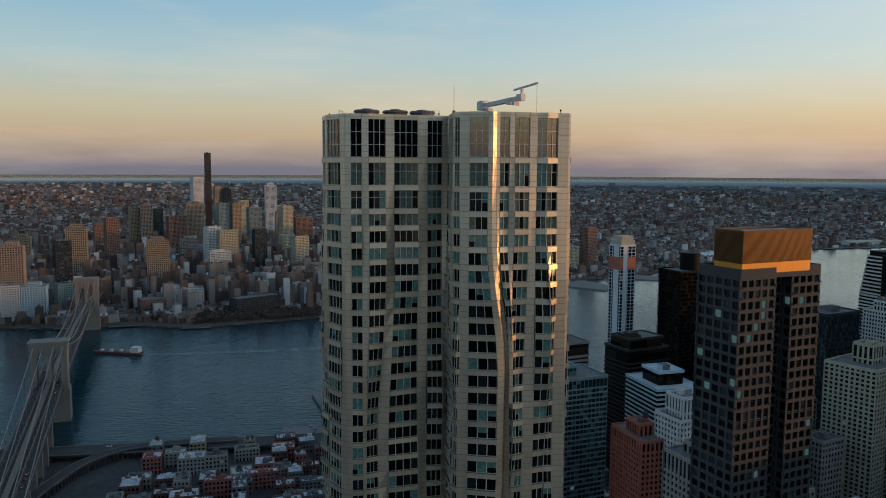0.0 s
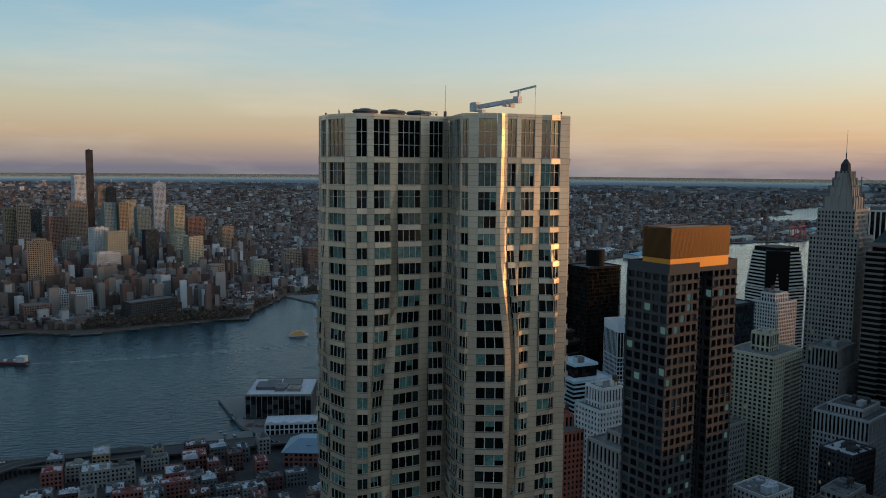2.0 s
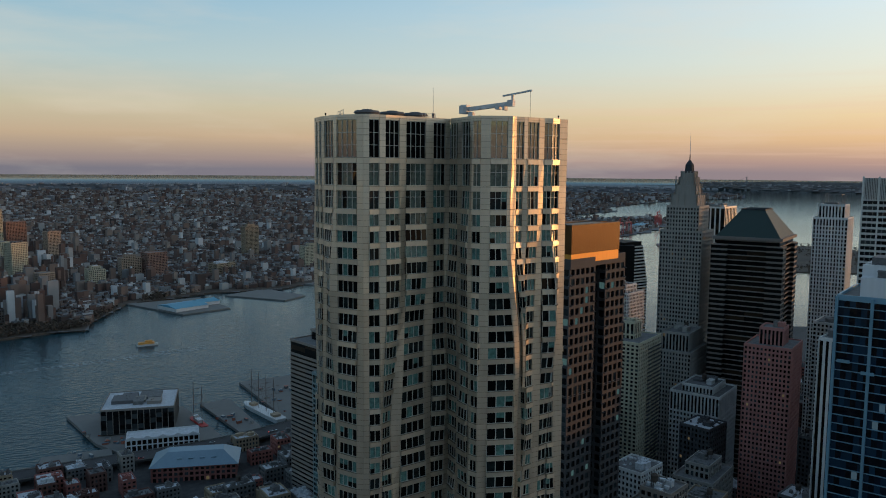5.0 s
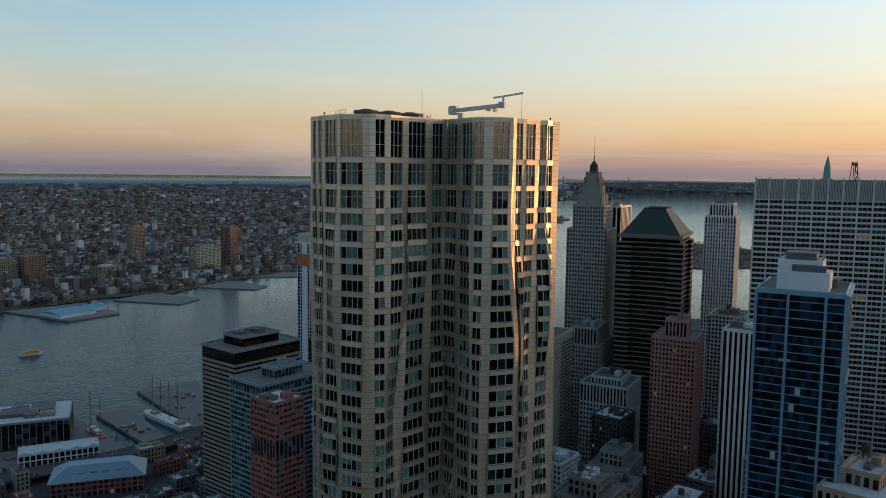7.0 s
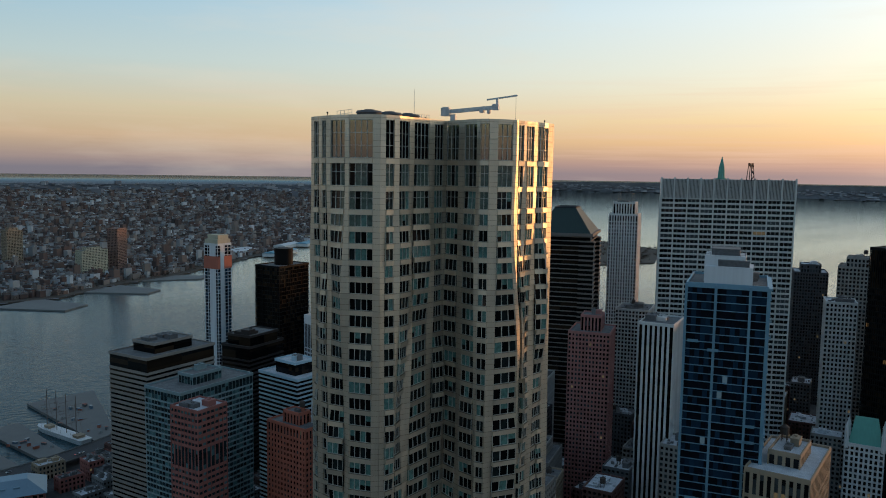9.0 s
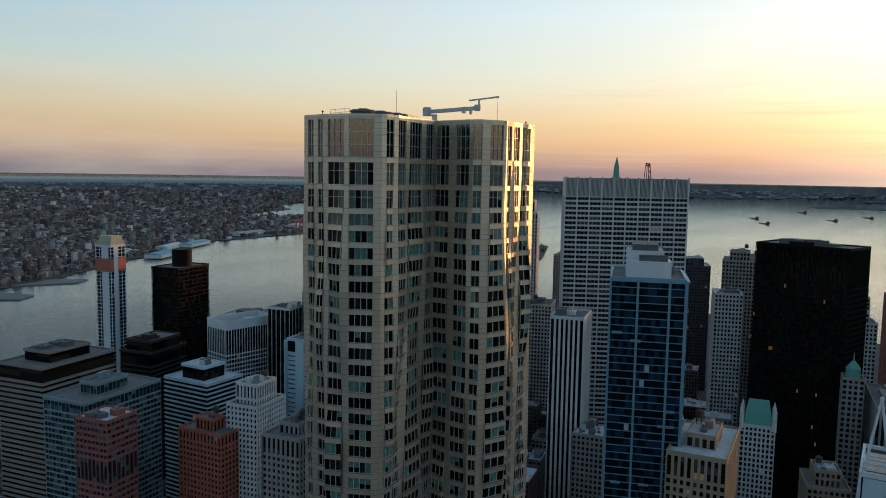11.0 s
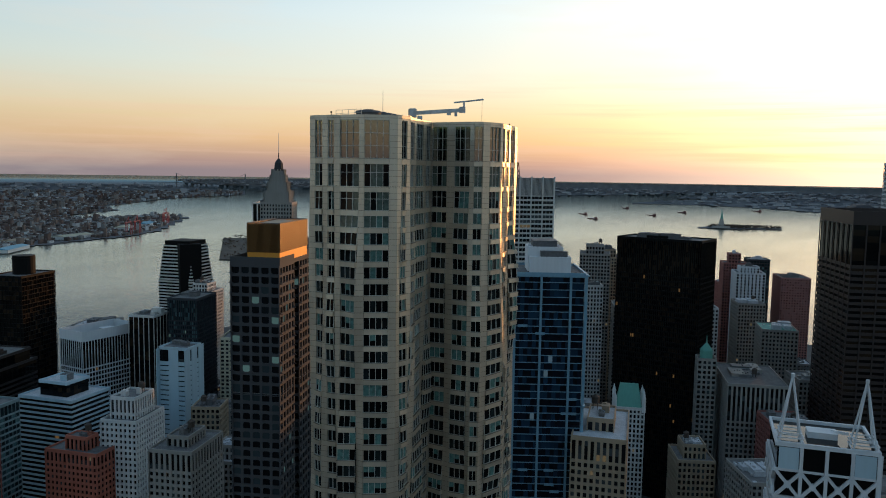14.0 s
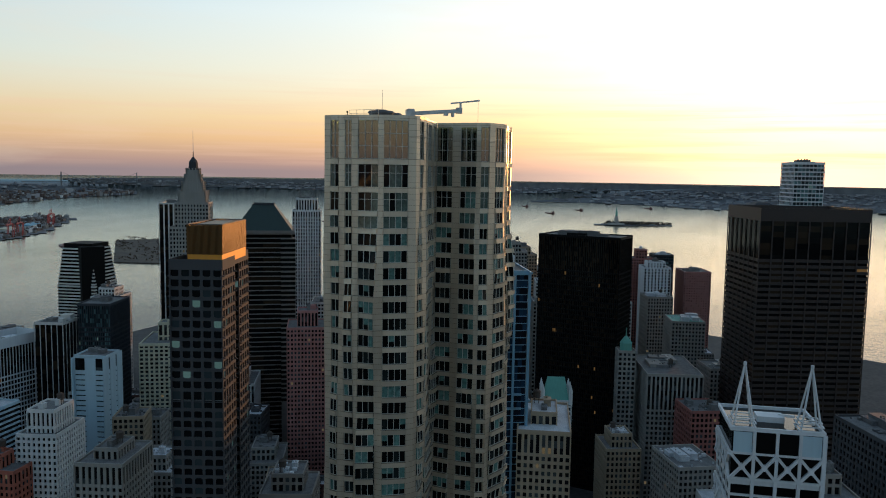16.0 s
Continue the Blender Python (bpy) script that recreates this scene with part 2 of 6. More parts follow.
def land_mat(name, a, b, scale=0.02):
    k = M(name)
    base = k.ramp(k.noise(scale, 6), [(0.35, a), (0.65, b)])
    base = k.mix(0.5, base, k.ramp(k.noise(scale * 8, 4), [(0.3, shade(a, 0.7)), (0.7, shade(b, 1.2))]))
    k.set(color=base, rough=0.95)
    return k.m


def plain(name, c, rough=0.6, metal=0.0, emit=0.0):
    k = M(name)
    k.set(color=k.ramp(k.noise(0.9, 4), [(0.3, shade(c, 0.75)), (0.7, shade(c, 1.15))]), rough=rough, metal=metal)
    if emit:
        k.b.inputs["Emission Color"].default_value, k.b.inputs["Emission Strength"].default_value = (*c, 1), emit
    return k.m


STEEL = steel_mat()
PANE_DARK, PANE_TEAL = pane_mat("dark_window_glass", (0.002, 0.003, 0.003), 0.06, 0.12), pane_mat("teal_blind_glass", (0.095, 0.19, 0.17), 0.15)
PANE_MID = pane_mat("grey_window_glass", (0.010, 0.015, 0.015), 0.06, 0.28)
PANE_VEIL = pane_mat("veiled_window_glass", (0.075, 0.105, 0.088), 0.12, 0.4)
FRAME = plain("pale_window_frame", (0.52, 0.52, 0.48), 0.4, 0.3)
CLEAR = clear_mat()
LOUVER = M("black_louver").set(color=(0.003, 0.003, 0.003), rough=0.8, spec=0.03).m
ROOF = land_mat("grey_roof_gravel", (0.09, 0.09, 0.09), (0.20, 0.20, 0.20), 0.3)
ROOF_WHITE = land_mat("pale_roof_membrane", (0.40, 0.42, 0.45), (0.62, 0.64, 0.67), 0.3)
PLANT = plain("grey_roof_plant", (0.11, 0.11, 0.115), 0.7)
GLASS = grid_glass("office_window_glass", (0.005, 0.006, 0.007), (0.07, 0.08, 0.085), 0.2, 0.008)
GLASS_TEAL = grid_glass("teal_office_glass", (0.014, 0.026, 0.030), (0.10, 0.19, 0.20), 0.25, 0.006, (0.6, 1.0, 0.85))
GLASS_BLUE = grid_glass("blue_curtain_glass", (0.003, 0.006, 0.012), (0.014, 0.04, 0.075), 0.35, 0.004, (0.5, 0.8, 1.0), 0.04)
# brown panes here are warm reflections painted as pane colour
GLASS_BLACK = grid_glass("black_curtain_glass", (0.004, 0.004, 0.004), (0.032, 0.021, 0.013), 0.3, 0.006, (1.0, 0.55, 0.2), 0.07, 0.09, 0.14)
GLASS_ARCH = grid_glass("rounded_window_glass", (0.004, 0.005, 0.006), (0.04, 0.055, 0.06), 0.15, 0.035, (0.45, 0.8, 0.75), 0.08, 0.10)
WATER = water_mat()


# ---- mesh helpers ----
class Geo:
    """Collects faces of one mesh; boxes, prisms and quads with material slots and uv."""

    def __init__(self):
        self.v, self.f, self.mi, self.uv = [], [], [], []

    def face(self, pts, mi=0, uv=None):
        n = len(self.v)
        self.v += [tuple(p) for p in pts]
        self.f.append(tuple(range(n, n + len(pts))))
        self.mi.append(mi)
        self.uv.append(uv or [(0, 0)] * len(pts))

    def solid(self, low, high, mi=0, top=None):
        """Closed prism between two rings of points; low ring counter-clockwise from above."""
        n, k = len(self.v), len(low)
        self.v += [tuple(p) for p in low] + [tuple(p) for p in high]
        for i in range(k):
            j = (i + 1) % k
            self.f.append((n + i, n + j, n + k + j, n + k + i))
            self.mi.append(mi)
            self.uv.append([(0, 0)] * 4)
        self.f.append(tuple(range(n + k - 1, n - 1, -1)))
        self.f.append(tuple(range(n + k, n + 2 * k)))
        self.mi += [mi, mi if top is None else top]
        self.uv += [[(0, 0)] * k] * 2

    def box(self, x0, x1, y0, y1, z0, z1, mi=0, top=None):
        low = [(x0, y0, z0), (x1, y0, z0), (x1, y1, z0), (x0, y1, z0)]
        self.solid(low, [(x, y, z1) for x, y, _ in low], mi, top)

    def obox(self, cx, cy, w, d, rot, z0, z1, mi=0, top=None):
        c, s = math.cos(rot), math.sin(rot)
        low = [(cx + a * w / 2 * c - b * d / 2 * s, cy + a * w / 2 * s + b * d / 2 * c, z0) for a, b in ((-1, -1), (1, -1), (1, 1), (-1, 1))]
        self.solid(low, [(x, y, z1) for x, y, _ in low], mi, top)

    def cyl(self, cx, cy, r0, r1, z0, z1, n=12, mi=0):
        ring = [(math.cos(2 * math.pi * i / n), math.sin(2 * math.pi * i / n)) for i in range(n)]
        self.solid([(cx + r0 * a, cy + r0 * b, z0) for a, b in ring], [(cx + r1 * a, cy + r1 * b, z1) for a, b in ring], mi)

    def bar(self, a, b, w, mi=0):
        """Square bar from a to b."""
        a, b = Vector(a), Vector(b)
        d = (b - a).normalized()
        u = d.cross(Vector((0, 0, 1)))
        u = (u if u.length > 0.01 else Vector((1, 0, 0))).normalized() * w / 2
        q = d.cross(u).normalized() * w / 2
        ring = (u + q, q - u, -u - q, u - q)
        self.solid([a + r for r in ring], [b + r for r in ring], mi)

    def mesh(self, name, mats):
        me = bpy.data.meshes.new(name)
        me.from_pydata(self.v, [], self.f)
        for m in mats:
            me.materials.append(m)
        me.polygons.foreach_set("material_index", self.mi)
        if any(any(p != (0, 0) for p in u) for u in self.uv[:60]):
            layer = me.uv_layers.new(name="UVMap")
            layer.data.foreach_set("uv", [c for u in self.uv for p in u for c in p])
        me.update()
        return me


def part(name, geo, mats, parent, label="", kind="", at=(0, 0, 0), rz=0.0):
    """One mesh object under a thing. geo: a Geo or a mesh that already exists."""
    me = geo.mesh(name, mats if isinstance(mats, (list, tuple)) else [mats]) if isinstance(geo, Geo) else geo
    ob = new(name, me)
    ob.parent = parent
    ob.location, ob.rotation_euler = at, (0, 0, rz)
    return tagged(ob, label, "", "", kind)


def thing(name, label, category, at=(0, 0, 0), rz=0.0, group="", kind=""):
    ob = new(name)
    ob.location, ob.rotation_euler = at, (0, 0, rz)
    return tagged(ob, label, category, group, kind)


# ---- far distance: beyond 2.6 km the country draws together towards a rim under 5 km ----
MID, EYE_Z, NEAR_R, SPAN_R = (-70.0, 30.0), 255.0, 2600.0, 2200.0


def far(x, y, z=0.0):
    """The place for a point of the true map: unchanged near by, drawn in beyond 2.6 km, with the earth's curve. Returns place and scale."""
    dx, dy = x - MID[0], y - MID[1]
    r = math.hypot(dx, dy)
    z -= r * r / 14.6e6
    if r <= NEAR_R:
        return (x, y, z), 1.0
    q = NEAR_R + SPAN_R * (1 - math.exp(-(r - NEAR_R) / SPAN_R))
    k = q / r
    return (MID[0] + dx * k, MID[1] + dy * k, EYE_Z - (EYE_Z - z) * k), k


def inside(x, y, poly):
    hit = False
    for (x0, y0), (x1, y1) in zip(poly, poly[1:] + poly[:1]):
        if (y0 > y) != (y1 > y) and x < (x1 - x0) * (y - y0) / (y1 - y0) + x0:
            hit = not hit
    return hit


# ---- ground: water sheet to the horizon, land above it ----
RINGS = [0, 60, 150, 300, 500, 700, 900, 1150.0]
while RINGS[-1] < 56000:
    RINGS.append(RINGS[-1] * 1.012)
STEPS = 720
g = Geo()
for r in RINGS[1:]:
    for i in range(STEPS):
        a = 2 * math.pi * i / STEPS
        g.v.append(far(MID[0] + r * math.sin(a), MID[1] + r * math.cos(a), 0.0)[0])
g.v.append((MID[0], MID[1], 0.0))
for i in range(STEPS):
    j = (i + 1) % STEPS
    g.f.append((len(g.v) - 1, j, i))
    for k in range(len(RINGS) - 2):
        a, b = k * STEPS, (k + 1) * STEPS
        g.f.append((a + i, a + j, b + j, b + i))
g.mi, g.uv = [0] * len(g.f), [[(0, 0)]] * 1
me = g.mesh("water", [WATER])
for p in me.polygons:
    p.use_smooth = True
tagged(new("water", me), "dark teal river and harbour water with small ripples", "water", kind="structure")

MANHATTAN = [(-3500, 450), (-900, 600), (-330, 672), (-215, 700), (-118, 728), (20, 738), (110, 762), (330, 880), (620, 985), (900, 990),
             (1180, 850), (1290, 600), (1200, 250), (1000, -300), (900, -2400), (-3500, -2400)]
BROOKLYN = [(-20000, 1500), (-3500, 1000), (-1200, 1190), (-635, 1249), (-520, 1240), (-430, 1266), (-350, 1242), (-329, 1240), (-137, 1330), (-98, 1327),
            (-90, 1400), (-34, 1560), (120, 1640), (278, 1650), (400, 1760), (582, 1850), (700, 1960), (900, 2120), (1011, 2179), (1100, 2330), (1353, 2459),
            (1500, 2500), (1806, 2560), (2048, 2700), (2400, 3020), (2750, 3340), (2700, 3560), (2300, 3600), (2250, 3800), (2960, 4209), (3197, 4702),
            (4607, 5669), (5875, 6097), (6754, 7000), (7300, 8300), (7750, 9374), (8600, 11000), (7000, 12800), (2000, 13600), (-3000, 14200), (-9000, 14800), (-20000, 17000)]
STATEN = [(9300, 9300), (9700, 7705), (9300, 5200), (9142, 3772), (11000, 3300), (16000, 2600), (30000, 500), (40000, 8000), (24000, 22000), (14919, 18000), (9900, 11500)]
JERSEY = [(7012, 2324), (7282, 1621), (6900, 1000), (6452, 589), (6500, -200), (6796, -721), (5500, -2500), (5000, -6000), (40000, -9000), (40000, 1500), (16000, 2300), (9500, 2500), (9200, 1900), (8200, 2300)]
LIBERTY = [(3890, 925), (3935, 985), (4050, 930), (4140, 760), (4150, 600), (4090, 580), (4020, 650), (3930, 800)]
LANDS = [MANHATTAN, BROOKLYN, STATEN, JERSEY, LIBERTY]
CITY_GROUND = land_mat("city_asphalt_ground", (0.035, 0.036, 0.04), (0.07, 0.07, 0.07), 0.03)
EARTH = land_mat("brown_winter_land", (0.045, 0.037, 0.03), (0.10, 0.078, 0.06), 0.02)
QUAY = wall_mat("concrete_quay", (0.17, 0.165, 0.155))


def near_land(name, poly, z, label, mat):
    bm = bmesh.new()
    vs = [bm.verts.new((x, y, z)) for x, y in poly]
    f = bm.faces.new(vs)
    out = bmesh.ops.extrude_face_region(bm, geom=[f])
    for e in out["geom"]:
        if isinstance(e, bmesh.types.BMVert):
            e.co.z = -4
    bmesh.ops.triangulate(bm, faces=bm.faces)
    bmesh.ops.recalc_face_normals(bm, faces=bm.faces)
    me = bpy.data.meshes.new(name)
    bm.to_mesh(me)
    me.materials.append(mat)
    return tagged(new(name, me), label, "land", kind="structure")


near_land("ground_manhattan", MANHATTAN, 3.0, "dark city ground of streets and lots", CITY_GROUND)
near_land("ground_island", [(1450, 1725), (1500, 1560), (1622, 1436), (1800, 1380), (2150, 1600), (2250, 1950), (1960, 2240)], 2.6, "low wooded harbour island", EARTH)
NEAR_BK = [p for p in BROOKLYN[1:19]]
near_land("ground_brooklyn", NEAR_BK + [(900, 2500), (-1500, 2500), (-3400, 1500)], 2.6, "brown river bank with parkland and streets", EARTH)
g, g_far = Geo(), Geo()
r, rings = 1150.0, []
while r < 56000:
    rings.append(r)
    r *= 1.012
for k in range(len(rings) - 1):
    for i in range(-70, 290):
        a0, a1 = radians(i * 0.5), radians(i * 0.5 + 0.5)
        rm, am = (rings[k] + rings[k + 1]) / 2, (a0 + a1) / 2
        x, y = MID[0] + rm * math.sin(am), MID[1] + rm * math.cos(am)
        if any(inside(x, y, poly) for poly in LANDS[1:]):
            pts = [(rings[k], a0), (rings[k], a1), (rings[k + 1], a1), (rings[k + 1], a0)]
            (g if rm < 5200 else g_far).face([far(MID[0] + q * math.sin(a), MID[1] + q * math.cos(a), 2.4)[0] for q, a in reversed(pts)])
# distance haze is painted into this base colour as blue-grey
FAR_EARTH = land_mat("haze_greyed_far_land", (0.11, 0.115, 0.13), (0.17, 0.17, 0.175), 0.004)
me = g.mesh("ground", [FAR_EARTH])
tagged(new("ground_far", me), "far land of the borough, its brown greyed by painted haze", "land", kind="structure")
# outermost shores: haze tone put into the land's own colour
SHORE = land_mat("haze_grey_far_shore", (0.10, 0.105, 0.115), (0.16, 0.16, 0.165), 0.003)
tagged(new("ground_shores", g_far.mesh("ground", [SHORE])), "wooded far shores of the bay in a painted haze grey", "land", kind="structure")


# ---- the steel-clad tower ----
# stations round the plan: x, y and what follows: P a pier, W a window bay, L a louvred bay in the crown
STATIONS = [(-16.35, 152.3, "P"), (-16.4, 151.1, "W"), (-16.45, 149.5, "P"), (-16.5, 148.2, "W"), (-16.4, 147.0, "P"), (-16.15, 145.8, "W"), (-15.45, 142.3, "P"),
            (-15.1, 141.4, "W"), (-12.5, 138.0, "P"), (-11.6, 136.95, "P"), (-10.6, 136.7, "L"), (-8.7, 136.84, "P"), (-7.54, 136.9, "L"), (-4.6, 138.0, "P"),
            (-3.1, 138.5, "L"), (1.05, 139.6, "P"), (2.75, 140.0, "L"), (5.4, 140.7, "P"), (6.38, 140.9, "W"), (6.5, 137.7, "P"), (6.55, 136.05, "W"),
            (6.7, 132.8, "P"), (6.73, 131.9, "W"), (7.66, 130.45, "P"), (9.3, 129.85, "W"), (12.3, 129.15, "P"), (13.05, 128.95, "P"), (13.75, 129.52, "P"),
            (14.3, 129.7, "W"), (15.95, 129.95, "P"), (16.8, 130.1, "W"), (19.4, 130.7, "P"), (20.7, 131.0, "W"), (22.4, 130.9, "W"), (24.3, 131.75, "P"),
            (26.2, 132.1, "P"), (26.9, 134.0, "W"), (27.4, 138.0, "P"), (27.5, 140.0, "W"), (27.2, 144.0, "P"), (27.0, 146.0, "W"), (26.4, 150.0, "P"),
            (26.0, 152.0, "W"), (23.0, 155.0, "P"), (21.0, 156.5, "W"), (16.0, 157.5, "P"), (14.0, 158.0, "W"), (9.0, 158.8, "P"), (7.0, 159.0, "W"),
            (2.0, 157.5, "P"), (0.0, 157.2, "W"), (-4.0, 156.3, "P"), (-6.5, 155.8, "W"), (-11.0, 154.4, "P"), (-13.6, 153.4, "P"), (-15.6, 152.8, "P")]
NS = len(STATIONS)
TOP_Z, DECK_Z = 264.9, 257.6
LEDGES = [257.0, 252.2, 248.1]
while LEDGES[-1] > 12:
    LEDGES.append(LEDGES[-1] - 2.97)
XY = [Vector((x, y)) for x, y, _ in STATIONS]
NORMALS, TANGENTS = [], []
for i in range(NS):
    t = (XY[(i + 1) % NS] - XY[i - 1]).normalized()
    TANGENTS.append(t)
    NORMALS.append(Vector((t.y, -t.x)))
FOLDS = {13: (-1.5, 52.0), 14: (-1.3, 52.0), 12: (-0.5, 52.0), 25: (2.0, 37.0), 26: (2.4, 37.0), 27: (2.4, 37.0), 28: (2.3, 37.0), 29: (0.9, 38.0),
         4: (0.5, 40.0), 6: (-0.6, 30.0), 31: (-0.7, 45.0), 33: (0.8, 30.0)}
CREASE = {13: 0.55, 14: -0.25, 26: 0.35, 33: 0.55, 4: 0.45, 5: -0.3, 6: 0.5, 11: 0.35, 16: -0.35, 29: -0.4, 30: 0.45, 20: 0.25, 15: 0.4}


def skin(i, z, out=0.0):
    """Plan place of station i at height z: the drapery leans, swells and folds on the way down."""
    i %= NS
    h = max(0.0, 257.0 - z)
    grow = min(1.0, h / 16.0)
    n, t = NORMALS[i], TANGENTS[i]
    side = 0.0
    if i in FOLDS:
        reach, over = FOLDS[i]
        u = min(1.0, max(0.0, (h - over * 0.35) / (over * 0.65)))
        side = reach * u * u * (3 - 2 * u) * (1.0 if h < over * 1.4 else math.cos(min(1.0, (h - over * 1.4) / 30.0) * math.pi / 2))
    swell = CREASE.get(i, 0.12) * grow * math.sin(h / 8.5 + i * 0.9) + 0.22 * grow * math.sin(h / 14.0 + i * 2.1)
    p = XY[i] + n * (out + swell) + t * side
    return Vector((p.x, p.y, z))


def bay_out(i, z):
    """How far a window bay stands out of the skin at height z."""
    if STATIONS[i % NS][2] == "P":
        return 0.0
    h = max(0.0, 252.0 - z)
    return 0.55 * min(1.0, h / 12.0) * max(0.0, math.sin(h / 6.5 + i * 1.3))


def slab(geo, i, z0, z1, out, depth, mi=0, gap=0.02, u0=0.0, u1=1.0):
    """Curtain-wall piece between stations i and i+1 from z0 to z1, its face 'out' proud of the skin."""
    e0, e1 = out + bay_out(i, z0), out + bay_out(i, z1)
    a0, b0, a1, b1 = skin(i, z0, e0), skin(i + 1, z0, e0), skin(i, z1, e1), skin(i + 1, z1, e1)
    p0, q0, p1, q1 = a0.lerp(b0, u0), a0.lerp(b0, u1), a1.lerp(b1, u0), a1.lerp(b1, u1)
    d = (q0 - p0).normalized()
    n = Vector((d.y, -d.x, 0)) * depth
    s = d * gap
    low = [p0 + s, q0 - s, q0 - s - n, p0 + s - n]
    high = [p1 + s, q1 - s, q1 - s - n, p1 + s - n]
    geo.solid(low, high, mi)


tower = thing("residential_tower", "tall draped stainless steel tower with rippling bays and a glazed crown", "skyscraper", (6.0, 145.0, 3.0))
OFF = Vector((-6.0, -145.0, -3.0))


def tower_part(name, geo, mats, label="", kind="", parent=None):
    for k, v in enumerate(geo.v):
        geo.v[k] = (v[0] + OFF.x, v[1] + OFF.y, v[2] + OFF.z)
    return part(name, geo, mats, parent or tower, label, kind)


rng = random.Random(8)
rest_panels, rest_windows = Geo(), Geo()
WMATS = [PANE_DARK, PANE_TEAL, FRAME, PANE_MID, PANE_VEIL]


def window(geo, i, z0, z1, crown=False, kindmat=0, split=False):
    """A window bay: frame and mullions in geo, panes either in geo too or (split) as meshes of their own. Returns the panes."""
    wide = (XY[(i + 1) % NS] - XY[i]).length
    panes = 2 if wide < 2.3 else 3 if wide < 3.9 else 4
    made = []
    blind = rng.random()
    for k in range(panes):
        mat = kindmat
        if not crown:
            mat = 1 if rng.random() < (0.6 if blind < 0.34 else 0.05) else 3 if rng.random() < 0.25 else 0
            if z1 > 246 and rng.random() < 0.55:
                mat = 4
        g2 = Geo() if split else geo
        half = mat == 1 and rng.random() < 0.25
        if half:
            zm = z0 + (z1 - z0) * 0.45
            slab(g2, i, zm, z1, -0.28, 0.12, 1, 0.0, k / panes, (k + 1) / panes)
            slab(g2, i, z0, zm, -0.30, 0.12, 0, 0.0, k / panes, (k + 1) / panes)
        else:
            slab(g2, i, z0, z1, -0.30, 0.5, mat, 0.0, k / panes, (k + 1) / panes)
        made.append(g2)
    for k in range(panes + 1):
        u = k / panes
        e = 0.045 / wide
        slab(geo, i, z0, z1, -0.16, 0.14, 2, 0.0, max(0.0, u - e), min(1.0, u + e))
    slab(geo, i, z0, z0 + 0.07, -0.15, 0.13, 2, 0.0)
    slab(geo, i, z1 - 0.07, z1, -0.15, 0.13, 2, 0.0)
    if crown:
        for f in (0.33, 0.66):
            zz = z0 + (z1 - z0) * f
            slab(geo, i, zz - 0.04, zz + 0.04, -0.15, 0.13, 2, 0.0)
    elif z1 - z0 > 2.6:
        zz = z0 + (z1 - z0) * 0.62
        slab(geo, i, zz - 0.035, zz + 0.035, -0.15, 0.13, 2, 0.0)
    return made if split else []


# crown
for i in range(NS):
    kind = STATIONS[i][2]
    if kind == "P":
        for z0, z1 in ((257.5, 261.2), (261.2, 264.9)):
            g = Geo()
            slab(g, i, z0 + 0.02, z1 - 0.02, 0.0, 0.6)
            tower_part("panel", g, STEEL)
    else:
        g = Geo()
        slab(g, i, 264.05, 264.9, 0.0, 0.6)
        tower_part("panel", g, STEEL)
        g = Geo()
        panes = window(g, i, 257.5, 264.05, True, 0, True)
        w = tower_part("crown_window", g, [LOUVER, PANE_TEAL, FRAME, PANE_MID], "tall framed crown opening")
        for p in panes:
            tower_part("pane", p, [LOUVER if kind == "L" else CLEAR, PANE_TEAL, FRAME, PANE_MID], "black louvre" if kind == "L" else "clear tinted glass", "", w)
# storeys
for k in range(len(LEDGES) - 1):
    zt, zb = LEDGES[k], LEDGES[k + 1]
    for i in range(NS):
        kind = STATIONS[i][2]
        near = i < 36 and k < 7
        g = Geo() if near else rest_panels
        if kind == "P":
            slab(g, i, zb + 0.52, zt + 0.48, 0.0, 0.6)
        else:
            slab(g, i, zt - 0.42, zt + 0.44, 0.07 if i % 3 else 0.14, 0.95)
            slab(g, i, zt + 0.36, zt + 0.45, 0.14 if i % 3 else 0.21, 0.3, 0, 0.0)
            slab(g, i, zt - 0.43, zt - 0.37, 0.12 if i % 3 else 0.19, 0.3, 0, 0.0)
        if near:
            tower_part("panel", g, STEEL)
        if kind != "P":
            near = i < 36 and k < 9
            g = Geo() if near else rest_windows
            panes = window(g, i, zb + 0.44, zt - 0.42, split=near)
            if near:
                w = tower_part("window", g, WMATS)
                for p in panes:
                    tower_part("pane", p, WMATS, "", "", w)
tower_part("lower_panel", rest_panels, [STEEL], "stainless steel panels of the lower storeys", "stuff")
tower_part("lower_window", rest_windows, WMATS, "dark windows of the lower storeys", "stuff")
g = Geo()
levels = LEDGES[::-1]
for z in levels:
    g.v += [tuple(skin(i, z, -0.45)) for i in range(NS)]
for k in range(len(levels) - 1):
    for i in range(NS):
        j = (i + 1) % NS
        g.f.append((k * NS + i, k * NS + j, k * NS + NS + j, k * NS + NS + i))
g.f += [tuple(range(NS - 1, -1, -1)), tuple(range((len(levels) - 1) * NS, len(levels) * NS))]
g.mi, g.uv = [0] * len(g.f), [[(0, 0)]] * 1
tower_part("core", g, [PANE_DARK], "dark inner body")
g = Geo()
g.solid([skin(i, 257.0, -0.5) for i in range(NS)], [skin(i, DECK_Z, -0.5) for i in range(NS)])
tower_part("roof_deck", g, [ROOF], "grey roof deck behind the crown screen")
g = Geo()
g.box(11, 21.5, 137, 152, DECK_Z, 263.2)
g.box(-11, 5, 143.0, 151.5, DECK_Z, 264.2)
tower_part("plant_room", g, [PLANT], "grey mechanical penthouse")
